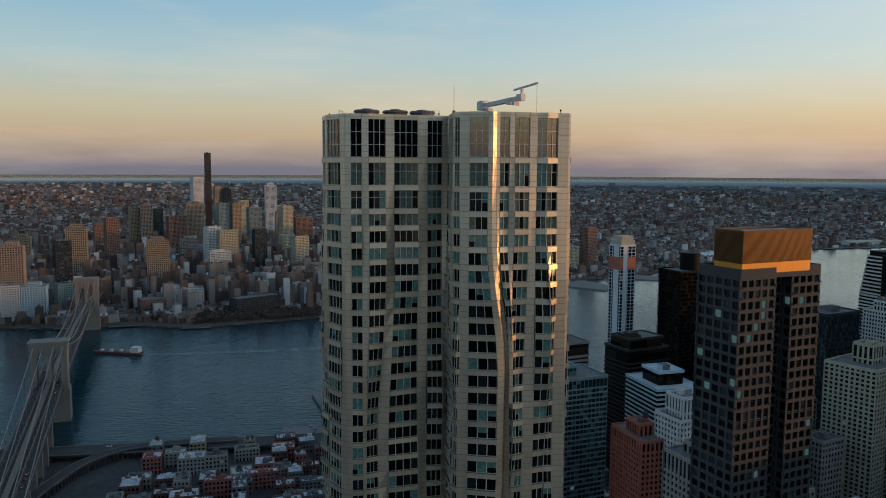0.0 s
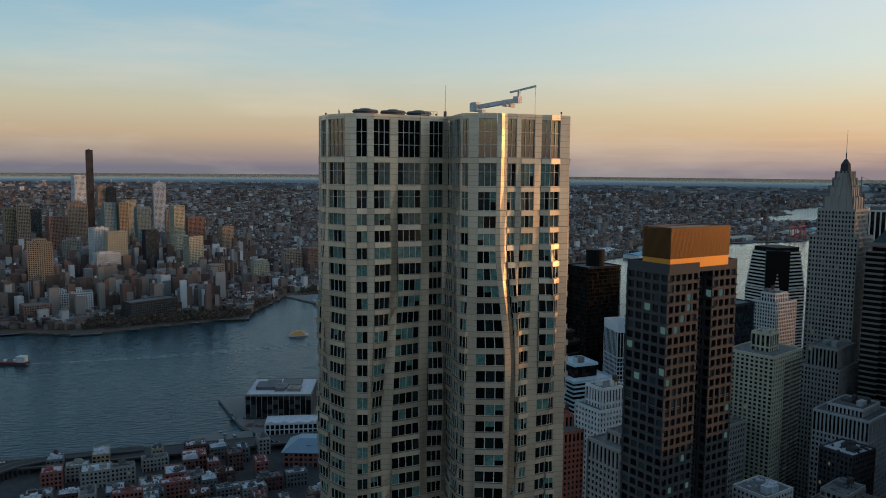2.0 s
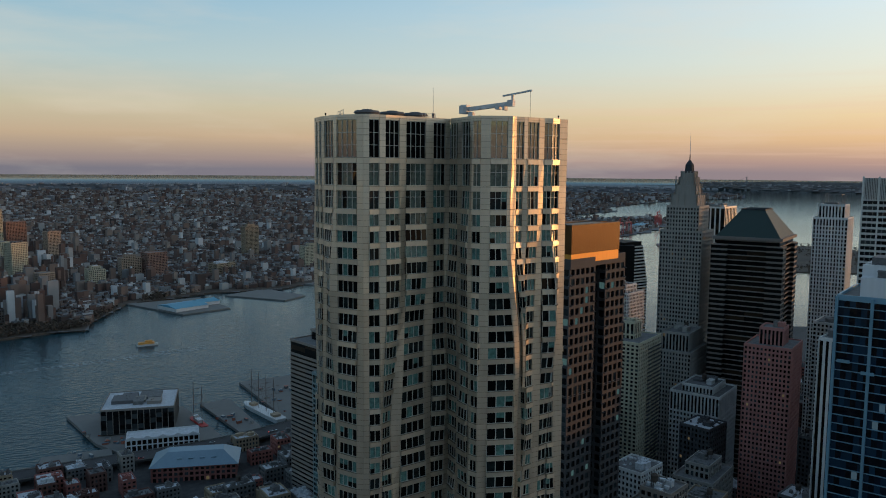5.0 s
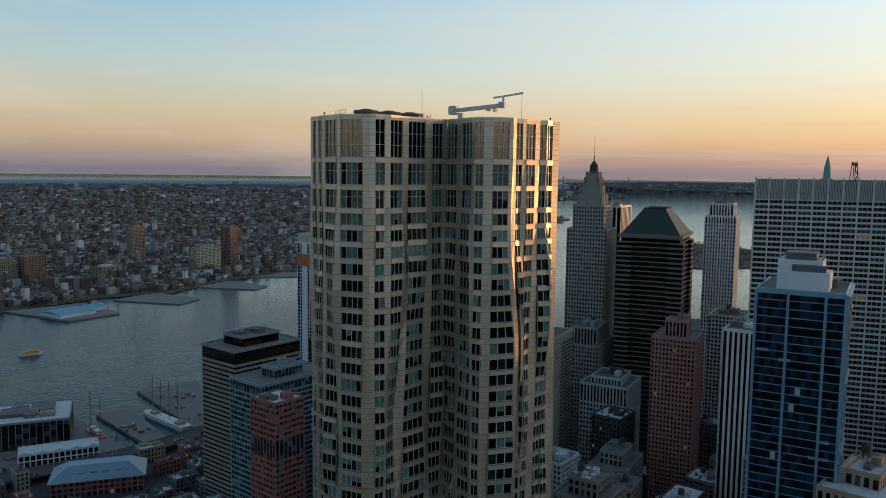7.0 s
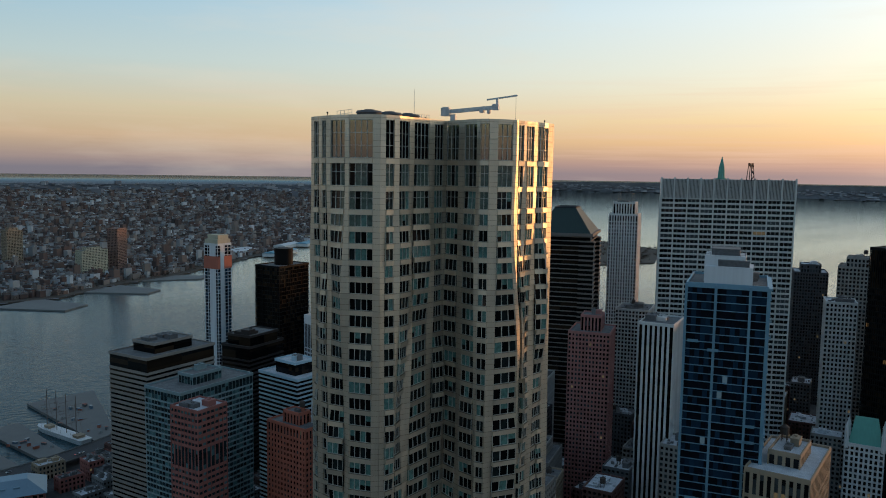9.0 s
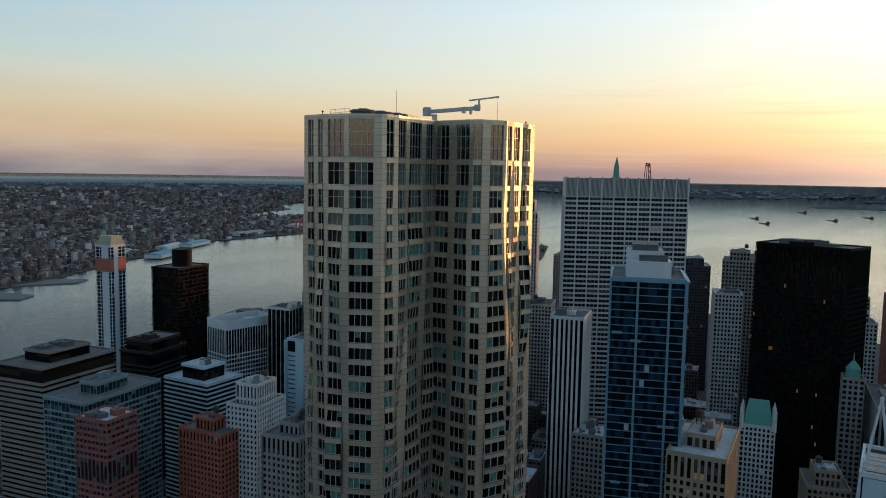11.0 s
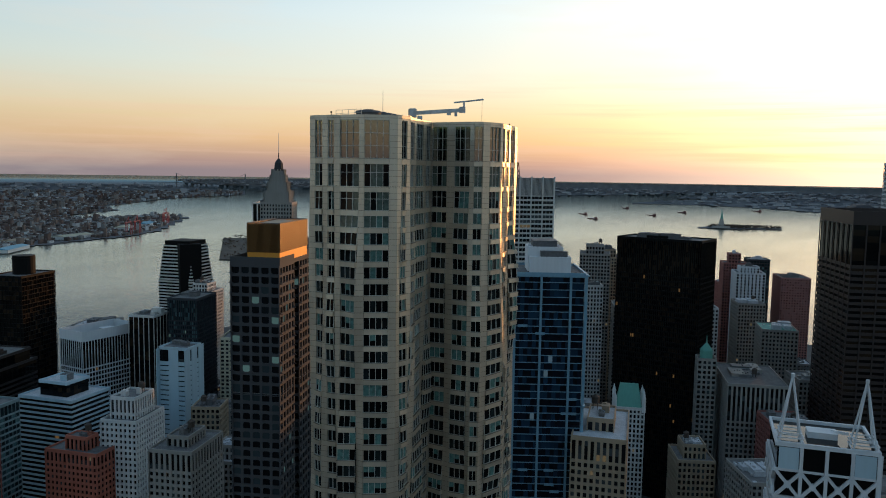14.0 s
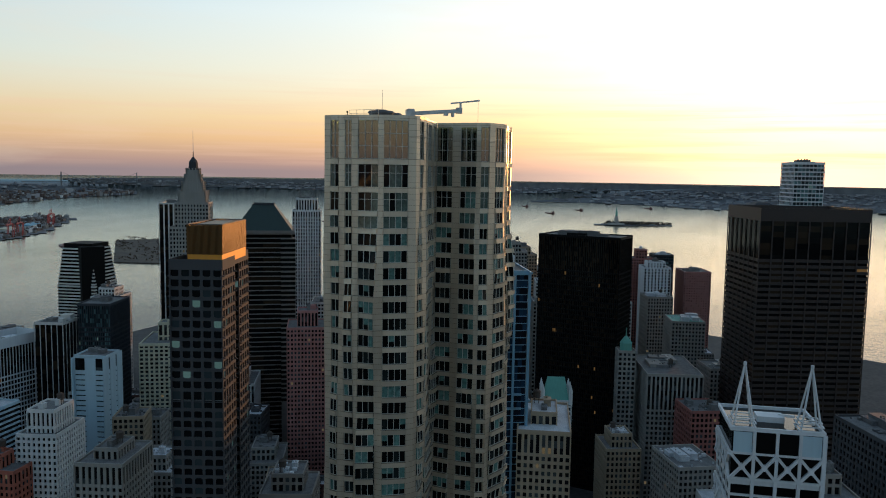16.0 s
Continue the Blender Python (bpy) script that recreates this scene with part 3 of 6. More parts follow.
for cx, cy in ((-8.2, 145.6), (-3.0, 146.6), (2.0, 147.6)):
    g = Geo()
    g.cyl(cx, cy, 2.2, 2.2, 264.2, 265.7, 20)
    g.cyl(cx, cy, 2.45, 2.2, 265.7, 266.1, 20)
    g.cyl(cx, cy, 1.3, 0.9, 266.1, 266.35, 16)
    tower_part("cooling_fan", g, [PLANT])
for a, b in (((-13.2, 143.5), (-12.6, 149.5)), ((2.0, 144.0), (5.0, 144.8))):
    g = Geo()
    n = 4
    for zz in (265.4, 266.0):
        g.bar((*a, zz), (*b, zz), 0.06)
    for k in range(n + 1):
        x, y = a[0] + (b[0] - a[0]) * k / n, a[1] + (b[1] - a[1]) * k / n
        g.bar((x, y, 257.6), (x, y, 266.0), 0.06)
    tower_part("roof_rail", g, [FRAME])

CRANE_GREY = plain("pale_grey_crane_paint", (0.58, 0.59, 0.59), 0.45)
crane = thing("roof_crane", "pale grey window-cleaning crane with a long jointed boom", "crane", (14.5, 149.0, DECK_Z))
base, tip = Vector((14.5, 149.0, 0)), Vector((22.0, 137.9, 0))
boom = (tip - base).normalized()
side = Vector((-boom.y, boom.x, 0))


def crane_box(geo, s0, s1, wide, z0, z1, rise=0.0):
    a, b = boom * s0, boom * s1
    low = [a - side * wide / 2, b - side * wide / 2, b + side * wide / 2, a + side * wide / 2]
    zz = [(z0, z1), (z0 + rise, z1 + rise), (z0 + rise, z1 + rise), (z0, z1)]
    ccw = [(v.x, v.y, z[0] - DECK_Z) for v, z in zip(low, zz)]
    geo.solid(ccw, [(v.x, v.y, z[1] - DECK_Z) for v, z in zip(low, zz)])


for nm, boxes in (("column", [(-0.5, 0.5, 1.1, DECK_Z, 266.9, 0), (-1.0, 1.0, 1.8, 264.6, 265.6, 0)]),
                  ("counterweight", [(-2.4, -0.7, 1.8, 266.6, 268.2, 0), (-2.1, -0.9, 1.5, 268.2, 268.35, 0)]),
                  ("boom", [(-0.7, 8.6, 0.75, 267.1, 267.85, 0.75), (0.6, 6.6, 0.95, 267.2, 267.95, 0.5)]),
                  ("joint", [(5.6, 6.4, 1.2, 267.2, 268.0, 0), (8.2, 9.4, 1.1, 267.7, 268.9, 0), (7.2, 7.7, 1.3, 267.0, 267.8, 0)]),
                  ("jib_post", [(8.9, 9.3, 0.4, 268.7, 269.9, 0)]),
                  ("jib", [(7.0, 13.2, 0.35, 269.6, 269.9, 0.75), (9.2, 13.0, 0.2, 269.95, 270.1, 0.6)])):
    g = Geo()
    for b in boxes:
        crane_box(g, *b)
    part(nm, g, [CRANE_GREY], crane)
g = Geo()
p = boom * 12.9
g.bar((p.x, p.y, 264.9 - DECK_Z), (p.x, p.y, 270.3 - DECK_Z), 0.04)
part("cable", g, [PLANT], crane)
mast = thing("roof_antenna", "thin pale whip antenna on a small stand", "antenna", (8.3, 154.0, DECK_Z))
g = Geo()
g.cyl(0, 0, 0.12, 0.03, 0, 14.2, 6)
part("whip", g, [FRAME], mast)
g = Geo()
g.cyl(0, 0, 0.3, 0.3, 8.0, 9.2, 8)
part("mount", g, [PLANT], mast)
for x, y in ((5.0, 146.0), (8.4, 151.5), (25.0, 133.5), (-15.2, 148.5)):
    cam_ob = thing("roof_camera", "small dark dome camera on a short post", "security camera", (x, y, 264.9 if x > 20 or x < -10 else DECK_Z))
    g = Geo()
    hgt = 0.5 if x > 20 or x < -10 else 7.9
    g.cyl(0, 0, 0.06, 0.06, 0, hgt, 6)
    part("post", g, [PLANT], cam_ob)
    g = Geo()
    g.cyl(0, 0, 0.12, 0.17, hgt - 0.1, hgt + 0.1, 10)
    g.cyl(0, 0, 0.17, 0.05, hgt + 0.1, hgt + 0.25, 10)
    part("head", g, [LOUVER], cam_ob)


# ---- other buildings ----
def frame_ring(w, d, t, h, arch=None):
    g = Geo()
    g.box(-w / 2, w / 2, -d / 2, -d / 2 + t, 0, h)
    g.box(-w / 2, w / 2, d / 2 - t, d / 2, 0, h)
    g.box(-w / 2, -w / 2 + t, -d / 2 + t, d / 2 - t, 0, h)
    g.box(w / 2 - t, w / 2, -d / 2 + t, d / 2 - t, 0, h)
    if arch:
        nx, ny, size, up = arch
        for n, wide, rows in ((nx, w, ((0, -d / 2 + t * 0.5), (0, d / 2 - t * 0.5))), (ny, d, ((1, -w / 2 + t * 0.5), (1, w / 2 - t * 0.5)))):
            for axis, c in rows:
                for k in range(n + 1):
                    x = -wide / 2 + wide * k / n
                    za, zb = (h, h + size) if up else (0, -size)
                    for sgn in (-1, 1):
                        tri = [(x, za), (x + sgn * (size + 0.35), za), (x, zb)]
                        pts0 = [(a, c - t * 0.4, z) if axis == 0 else (c - t * 0.4, a, z) for a, z in tri]
                        pts1 = [(a, c + t * 0.4, z) if axis == 0 else (c + t * 0.4, a, z) for a, z in tri]
                        g.solid(pts0, pts1)
    return g


def core_box(w, d, h, nx, ny, fl, seed):
    g = Geo()
    c = [(-w / 2, -d / 2), (w / 2, -d / 2), (w / 2, d / 2), (-w / 2, d / 2)]
    for k in range(4):
        a, b = c[k], c[(k + 1) % 4]
        n = nx if k % 2 == 0 else ny
        u0 = seed * 37 + k * 200
        g.face([(*a, 0), (*b, 0), (*b, h), (*a, h)], 0, [(u0, 0), (u0 + n, 0), (u0 + n, h / fl), (u0, h / fl)])
    g.face([(*p, h) for p in c], 0, [(0.5, 0.5)] * 4)
    g.face([(*p, 0) for p in reversed(c)], 0, [(0.5, 0.5)] * 4)
    return g


SEED = [0]


def roof_plant(owner, w, d, z, seed, tank=False, mat=None, small=False):
    r = random.Random(seed)
    n = 2 + int(min(4, w * d / 450))
    g = Geo()
    for k in range(n):
        a, b = r.uniform(0.14, 0.34) * w, r.uniform(0.16, 0.36) * d
        x, y, h = r.uniform(-0.28, 0.28) * w, r.uniform(-0.28, 0.28) * d, r.uniform(1.2, 4.2)
        if not small:
            g = Geo()
        g.box(x - a / 2, x + a / 2, y - b / 2, y + b / 2, z, z + h)
        g.box(x - a / 2 - 0.15, x + a / 2 + 0.15, y - b / 2 - 0.15, y + b / 2 + 0.15, z + h, z + h + 0.25)
        for q in range(3):
            g.cyl(x + r.uniform(-0.3, 0.3) * a, y + r.uniform(-0.3, 0.3) * b, 0.5, 0.5, z + h + 0.25, z + h + r.uniform(0.6, 1.3), 8)
        if small:
            for q in range(5):
                px, py, pw = r.uniform(-0.42, 0.42) * w, r.uniform(-0.42, 0.42) * d, r.uniform(0.6, 2.2)
                g.box(px - pw / 2, px + pw / 2, py - pw / 2, py + pw / 2, z, z + r.uniform(0.5, 1.8))
        else:
            part("roof_plant", g, [r.choice((PLANT, ROOF, mat or PLANT))], owner)
    if small:
        part("roof_clutter", g, [r.choice((PLANT, ROOF, mat or PLANT, ROOF_WHITE))], owner, kind="stuff")
    if tank:
        g = Geo()
        x, y = r.uniform(-0.3, 0.3) * w, r.uniform(-0.3, 0.3) * d
        for a, b in ((-1, -1), (1, -1), (1, 1), (-1, 1)):
            g.bar((x + a, y + b, z), (x + a, y + b, z + 3), 0.25)
        g.cyl(x, y, 1.8, 1.8, z + 3, z + 6, 12)
        g.cyl(x, y, 1.95, 0.1, z + 6, z + 7.2, 12)
        part("water_tank", g, [plain("dark_tank_wood", (0.07, 0.055, 0.045), 0.9) if "dark_tank_wood" not in bpy.data.materials else bpy.data.materials["dark_tank_wood"]], owner)


def block(name, label, cx, cy, w, d, rot, top, wall, glass=None, fl=3.6, bay=3.0, pier=0.9, band=1.3, z0=3.0, proud=0.12, arch=None, joined=False,
          tank=False, setback=None, roof=None, parapet=1.1, pier_out=None, category="building", owner=None, plant=True, group="", bays=None):
    """A building: glass body, a ring of spandrels at each storey, upright piers, parapet, roof and roof plant. owner: a lower tier's building."""
    SEED[0] += 1
    glass = glass or GLASS
    h = top - z0
    if owner is None:
        owner = thing(name, label, category, (cx, cy, z0), radians(rot), group)
        ox, oy, rz, base = 0.0, 0.0, 0.0, 0.0
    else:
        ox, oy, rz, base = cx, cy, 0.0, z0 - owner.location.z
    nx, ny = bays or (max(2, round(w / bay)), max(2, round(d / bay)))
    floors = max(1, round(h / fl))
    fl = h / floors
    part("glazing", core_box(w - 0.9, d - 0.9, h - 0.4, nx, ny, fl, SEED[0]), [glass], owner, at=(ox, oy, base))
    t = 0.5
    ring = frame_ring(w, d, t, band, arch)
    pw = pier
    off = proud if pier_out is None else pier_out
    spots = [(-w / 2 + w * k / nx, s * (d / 2 - t / 2 + off), pw, t) for k in range(nx + 1) for s in (-1, 1)]
    spots += [(s * (w / 2 - t / 2 + off), -d / 2 + d * k / ny, t, pw) for k in range(1, ny) for s in (-1, 1)]
    if joined:
        g = Geo()
        for k in range(1, floors):
            if band > 0:
                g2 = frame_ring(w, d, t, band)
                n = len(g.v)
                g.v += [(x, y, z + k * fl - band / 2) for x, y, z in g2.v]
                g.f += [tuple(q + n for q in f) for f in g2.f]
                g.mi += g2.mi
                g.uv += g2.uv
        if pier > 0:
            for x, y, a, b in spots:
                g.box(x - a / 2, x + a / 2, y - b / 2, y + b / 2, 0, h)
        part("facade", g, [wall], owner, kind="stuff", at=(ox, oy, base))
    else:
        if band > 0:
            me = ring.mesh("spandrel", [wall])
            for k in range(1, floors):
                part("spandrel", me, wall, owner, at=(ox, oy, base + k * fl - band / 2))
        if pier > 0:
            cache = {}
            for x, y, a, b in spots:
                if (a, b) not in cache:
                    g = Geo()
                    g.box(-a / 2, a / 2, -b / 2, b / 2, 0, h)
                    cache[a, b] = g.mesh("pier", [wall])
                part("pier", cache[a, b], wall, owner, at=(ox + x, oy + y, base))
    g = frame_ring(w + 0.3, d + 0.3, 0.6, parapet + 0.9)
    part("parapet", g, [wall], owner, at=(ox, oy, base + h - 0.9))
    g = Geo()
    g.box(-w / 2 + 0.45, w / 2 - 0.45, -d / 2 + 0.45, d / 2 - 0.45, h - 0.35, h + 0.1)
    part("roof", g, [roof or ROOF], owner, at=(ox, oy, base))
    if setback:
        w2, d2, z2 = setback
        block(name, label, ox, oy, w2, d2, 0, z2, wall, glass, fl, bay, pier, band, top, proud, arch, joined, tank, None, roof, parapet, pier_out, owner=owner, plant=plant)
    elif plant:
        before = len(owner.children)
        roof_plant(owner, w, d, base + h, SEED[0], tank, wall, joined)
        for ob in list(owner.children)[before:]:
            ob.location = (ox, oy, 0)
    return owner


STONE = wall_mat("grey_limestone", (0.30, 0.285, 0.26))
STONE_W = wall_mat("white_glazed_stone", (0.62, 0.62, 0.61))
BRICK = wall_mat("red_brown_brick", (0.28, 0.105, 0.088))
BRICK_O = wall_mat("orange_brick", (0.44, 0.14, 0.09))
PINK = wall_mat("rose_granite", (0.37, 0.165, 0.145))
TAN = wall_mat("tan_brick", (0.33, 0.26, 0.18))
CREAM = wall_mat("cream_brick", (0.46, 0.43, 0.32))
CONCRETE = wall_mat("dark_grey_concrete", (0.055, 0.056, 0.06))
BEIGE_D = wall_mat("brown_grey_precast", (0.17, 0.15, 0.135))
BEIGE = wall_mat("beige_precast_panel", (0.25, 0.225, 0.20))
WHITE = wall_mat("white_painted_panel", (0.62, 0.64, 0.66), grime=0.12)
ALU = wall_mat("pale_aluminium", (0.58, 0.58, 0.56), 0.5, 0.12, 0.25)
BLACK = wall_mat("black_steel", (0.006, 0.006, 0.006), 0.65, 0.2)
BLACK.node_tree.nodes["Principled BSDF"].inputs["Specular IOR Level"].default_value = 0.12
RUST = wall_mat("dark_brown_steel", (0.020, 0.014, 0.013), 0.6, 0.2)
BROWN_ST = wall_mat("brown_weathered_steel", (0.026, 0.016, 0.014), 0.55, 0.3)
BLUE_M = wall_mat("blue_metal_panel", (0.17, 0.32, 0.43), 0.45, 0.2, 0.3)
TEAL_M = wall_mat("pale_teal_panel", (0.20, 0.28, 0.30), 0.5)
CYAN_M = wall_mat("pale_blue_render", (0.44, 0.57, 0.64), 0.7, 0.12)
ORANGE_M = wall_mat("bronze_gold_screen", (0.12, 0.06, 0.016), 0.45, 0.15, 0.5)
ORANGE_B = wall_mat("bright_gold_band", (0.62, 0.28, 0.035), 0.5, 0.1, 0.3)
COPPER = wall_mat("green_copper", (0.12, 0.33, 0.27), 0.7)
SLATE = wall_mat("dark_slate_roof", (0.028, 0.032, 0.04), 0.8)

# dark concrete tower with arched windows and a gold crown
t = block("arched_window_tower", "dark concrete tower with rounded windows and gold crown screen", 145.6, 311.1, 45, 22.5, 22.4, 30, CONCRETE, GLASS_ARCH, 4.3, 5.6, 1.6, 1.6,
          plant=False)
TOP_A = 214.0
for x, y, w, d, low, bays in ((-13.25, 0, 18.5, 22.5, 30, (5, 5)), (14.75, 0.5, 15.5, 21.5, 30, (4, 5))):
    for z0, z1, up in ((low, 157, False), (157, TOP_A, True)):
        block("tier", "", x, y, w, d, 0, z1, CONCRETE, GLASS_ARCH, 4.3, 5.6, 1.0 if bays[0] == 4 else 1.1, 1.35, z0=z0, arch=(*bays, 0.9, up), proud=0.03, owner=t, plant=False, bays=bays,
              parapet=3.6 if up else -0.7)
block("tier", "", 1.5, 3.0, 11.2, 15, 0, TOP_A, CONCRETE, GLASS_BLACK, 4.3, 3.6, 0.5, 1.0, z0=30, owner=t, plant=False)
CB = TOP_A - 3 + 0.3
g = Geo()
g.box(-22.3, 15.4, -11.1, 3.5, CB - 0.8, CB + 1.2)
part("crown_base", g, [CONCRETE], t)
CROWN_AT, cw, cd = (-3.4, -3.8, 0), 37.4, 14.6
part("crown_band", frame_ring(cw, cd, 0.6, 4.2), [ORANGE_B], t, "bright gold band", at=(-3.4, -3.8, CB + 1.2))
g = Geo()
for k in range(76):
    x = -cw / 2 + cw * k / 75
    for sg in (-1, 1):
        g.box(x - 0.14, x + 0.14, sg * cd / 2 - 0.25, sg * cd / 2 + 0.25, CB + 5.4, CB + 18)
for k in range(1, 30):
    y = -cd / 2 + cd * k / 30
    for sg in (-1, 1):
        g.box(sg * cw / 2 - 0.25, sg * cw / 2 + 0.25, y - 0.14, y + 0.14, CB + 5.4, CB + 18)
part("crown_fin", g, [ORANGE_M], t, "bronze-gold vertical fins", "stuff", at=CROWN_AT)
g = Geo()
g.box(-cw / 2 + 0.3, cw / 2 - 0.3, -cd / 2 + 0.3, cd / 2 - 0.3, CB + 1.2, CB + 17.6)
part("crown_core", g, [ORANGE_M], t, at=CROWN_AT)
part("crown_rim", frame_ring(cw + 0.3, cd + 0.3, 0.5, 0.4), [PLANT], t, at=(-3.4, -3.8, CB + 17.9))

t = block("black_glass_tower", "black glass office tower with a drum on its roof", 267, 712, 43, 31, 21, 163, BLACK, GLASS_BLACK, 3.9, 3.0, 0.15, 0.5, plant=False, proud=0.02)
g = Geo()
g.cyl(2, 0, 9, 9, 160, 176, 20)
g.cyl(2, 0, 9.4, 9.4, 173, 174, 20)
part("roof_drum", g, [BLACK], t)
t = block("slim_tower", "slim pale tower under construction with red netting", 211, 735, 17, 18, 20, 184, WHITE, GLASS_BLUE, 3.3, 4.2, 0.35, 0.45, plant=False)
g = Geo()
g.box(-5.5, -1, -9.4, -9.0, 0, 181)
g.box(-8.6, -8.2, -6, 2, 0, 181)
part("shear_wall", g, [WHITE], t, "white concrete shear wall")
g = frame_ring(17.6, 18.6, 0.3, 12)
part("netting", g, [BRICK_O], t, "orange-red safety netting", at=(0, 0, 158))
g = Geo()
g.box(-8, 8, -8.5, 8.5, 181, 186)
g.box(-6, 7, -7, 7, 186, 190)
part("top_storey", g, [CREAM], t)

# stepped white and black tower on the river side
t = block("stepped_office_tower", "white-banded office tower with sloping sides and black glass front", 535, 815, 46, 46, 15, 120, ALU, GLASS_BLACK, 3.6, 4, 0.0, 1.7, plant=False)
for k in range(11):
    w = 45.6 - k * 0.8
    part("spandrel", frame_ring(w, w, 0.8, 1.8), [ALU], t, at=(0, 0, 119 + k * 4.0))
    part("glazing", core_box(w - 1.2, w - 1.2, 4.0, 12, 12, 4.0, k + 300), [GLASS_BLACK], t, at=(0, 0, 117.2 + k * 4.0))
g = Geo()
g.obox(-15.5, -15.5, 25, 15, radians(-45), 0, 163)
g.box(-17, 17, -17, 17, 160, 166)
part("dark_front", g, [BLACK], t, "black glass corner front")

# slender stone tower with stepped crown and spire
t = block("art_deco_tower", "grey brick art deco tower with stepped crown and spire", 410, 549, 34, 36, 32, 205, STONE, GLASS, 3.6, 2.6, 1.2, 1.5, setback=(27, 28, 226), plant=False)
g = Geo()
for z0, z1, s in ((226, 236, 22), (236, 244, 17), (244, 250, 13), (250, 255, 10.5)):
    g.box(-s / 2, s / 2, -s / 2, s / 2, z0 - 3, z1 - 3)
    for a in range(5):
        for b in (-1, 1):
            x = -s / 2 + s * a / 4
            g.box(x - 0.5, x + 0.5, b * s / 2 - 0.5, b * s / 2 + 0.5, z0 - 3, z1 - 1.6)
            g.box(b * s / 2 - 0.5, b * s / 2 + 0.5, x - 0.5, x + 0.5, z0 - 3, z1 - 1.6)
part("stepped_crown", g, [STONE], t)
g = Geo()
g.cyl(0, 0, 4.3, 3.6, 252, 259, 8)
g.cyl(0, 0, 3.6, 0.9, 259, 263, 8)
g.cyl(0, 0, 0.5, 0.35, 263, 268, 6)
part("lantern", g, [SLATE], t, "dark glazed lantern")
g = Geo()
g.cyl(0, 0, 0.25, 0.1, 268, 286, 6)
part("spire", g, [STONE_W], t)
block("stepped_stone_base", "grey stone block with stepped terraces", 385, 520, 50, 30, 32, 110, STONE, GLASS, 3.6, 2.6, 1.2, 1.4, setback=(36, 22, 124), tank=True)

# banded tower with a pyramid roof
t = block("pyramid_roof_tower", "banded stone and dark glass tower with hipped dark roof", 428, 488, 60, 48, 34, 203, BEIGE_D, GLASS_BLACK, 4.0, 60, 0.0, 0.9, plant=False)
for x, y in ((-30, -24), (30, -24), (30, 24), (-30, 24)):
    me = core_box(14, 12, 196, 4, 4, 4.0, abs(x) + y)
    part("corner_bay", me, [BEIGE_D], t, at=(x * 0.86, y * 0.86, 0))
    band = frame_ring(14.3, 12.3, 0.3, 2.4).mesh("corner_band", [GLASS_BLACK])
    for k in range(14, 49):
        part("corner_band", band, GLASS_BLACK, t, at=(x * 0.86, y * 0.86, k * 4.0 + 1.0))
g = Geo()
g.box(-32, 32, -26, 26, 200, 202.5)
part("cornice", g, [BEIGE_D], t)
g = Geo()
g.solid([(-30, -24, 202.5), (30, -24, 202.5), (30, 24, 202.5), (-30, 24, 202.5)], [(-14, -9, 223), (14, -9, 223), (14, 9, 223), (-14, 9, 223)])
part("hip_roof", g, [wall_mat("dark_green_roof_metal", (0.018, 0.040, 0.036), 0.6)], t, "dark green metal hipped roof")
g = frame_ring(28.6, 18.6, 0.5, 1.0)
part("roof_crest", g, [SLATE], t, at=(0, 0, 223))
block("striped_tower", "dark tower with white vertical stripes", 640, 770, 46, 40, 30, 213, ALU, GLASS_BLACK, 3.8, 5.5, 1.6, 0.0, pier_out=0.4)

# large aluminium slab
t = block("aluminium_slab_tower", "broad aluminium slab tower with louvred top band", 464, 359, 96, 33, -53, 238, ALU, GLASS, 3.9, 9.6, 1.0, 1.5, pier_out=0.7, parapet=14.5, plant=False, proud=0.05)
for k in range(31):
    x = -48 + 96 * k / 30
    g = Geo()
    g.box(x - 0.09, x + 0.09, -16.75, -16.4, 0, 235)
    part("mullion", g, [ALU], t)
g = Geo()
for k in range(97):
    x = -47.5 + 95 * k / 96
    g.box(x - 0.16, x + 0.16, -17.05, -16.8, 235, 249.5)
part("louvre", g, [CONCRETE], t, "grey vertical louvres", "stuff")
for k in range(11):
    x = -48 + 9.6 * k
    g = Geo()
    g.box(x - 0.6, x + 0.6, -17.7, -16.8, 234, 250.6)
    part("top_pier", g, [ALU], t)
g = Geo()
g.box(-47, 47, -16, 16, 234, 249.0)
part("top_plant", g, [ROOF], t)
lattice = thing("roof_lattice_mast", "dark lattice mast on a tower roof", "antenna", (458.3, 335.2, 252.0))
for nm, lines in (("leg", [((-2, -2, 0), (-1.2, -1.2, 12)), ((2, -2, 0), (1.2, -1.2, 12)), ((2, 2, 0), (1.2, 1.2, 12)), ((-2, 2, 0), (-1.2, 1.2, 12))]),
                  ("brace", [((-2, -2, 0), (1.8, -1.8, 4)), ((1.8, -1.8, 4), (-1.5, -1.5, 8)), ((-1.5, -1.5, 8), (1.2, -1.2, 12))]),
                  ("head", [((-2.6, 0, 11), (2.6, 0, 11)), ((-2.6, 0, 12.4), (2.6, 0, 12.4)), ((-2.6, 0, 10.5), (-2.6, 0, 13)), ((2.6, 0, 10.5), (2.6, 0, 13))])):
    for a, b in lines:
        g = Geo()
        g.bar(a, b, 0.45 if nm != "head" else 0.9)
        part(nm, g, [RUST], lattice)
g = Geo()
pin = thing("copper_pinnacle", "green copper pinnacle with a tapering tip", "spire", (571, 428, 201.0))
g.cyl(0, 0, 5, 5, 0, 52, 8)
g.cyl(0, 0, 3.4, 2.6, 52, 62, 8)
g.cyl(0, 0, 2.6, 0.2, 62, 72, 8)
part("spirelet", g, [COPPER], pin)
block("copper_top_tower", "stone tower below a copper pinnacle", 571, 428, 24, 24, 30, 200, STONE, joined=True, plant=False)

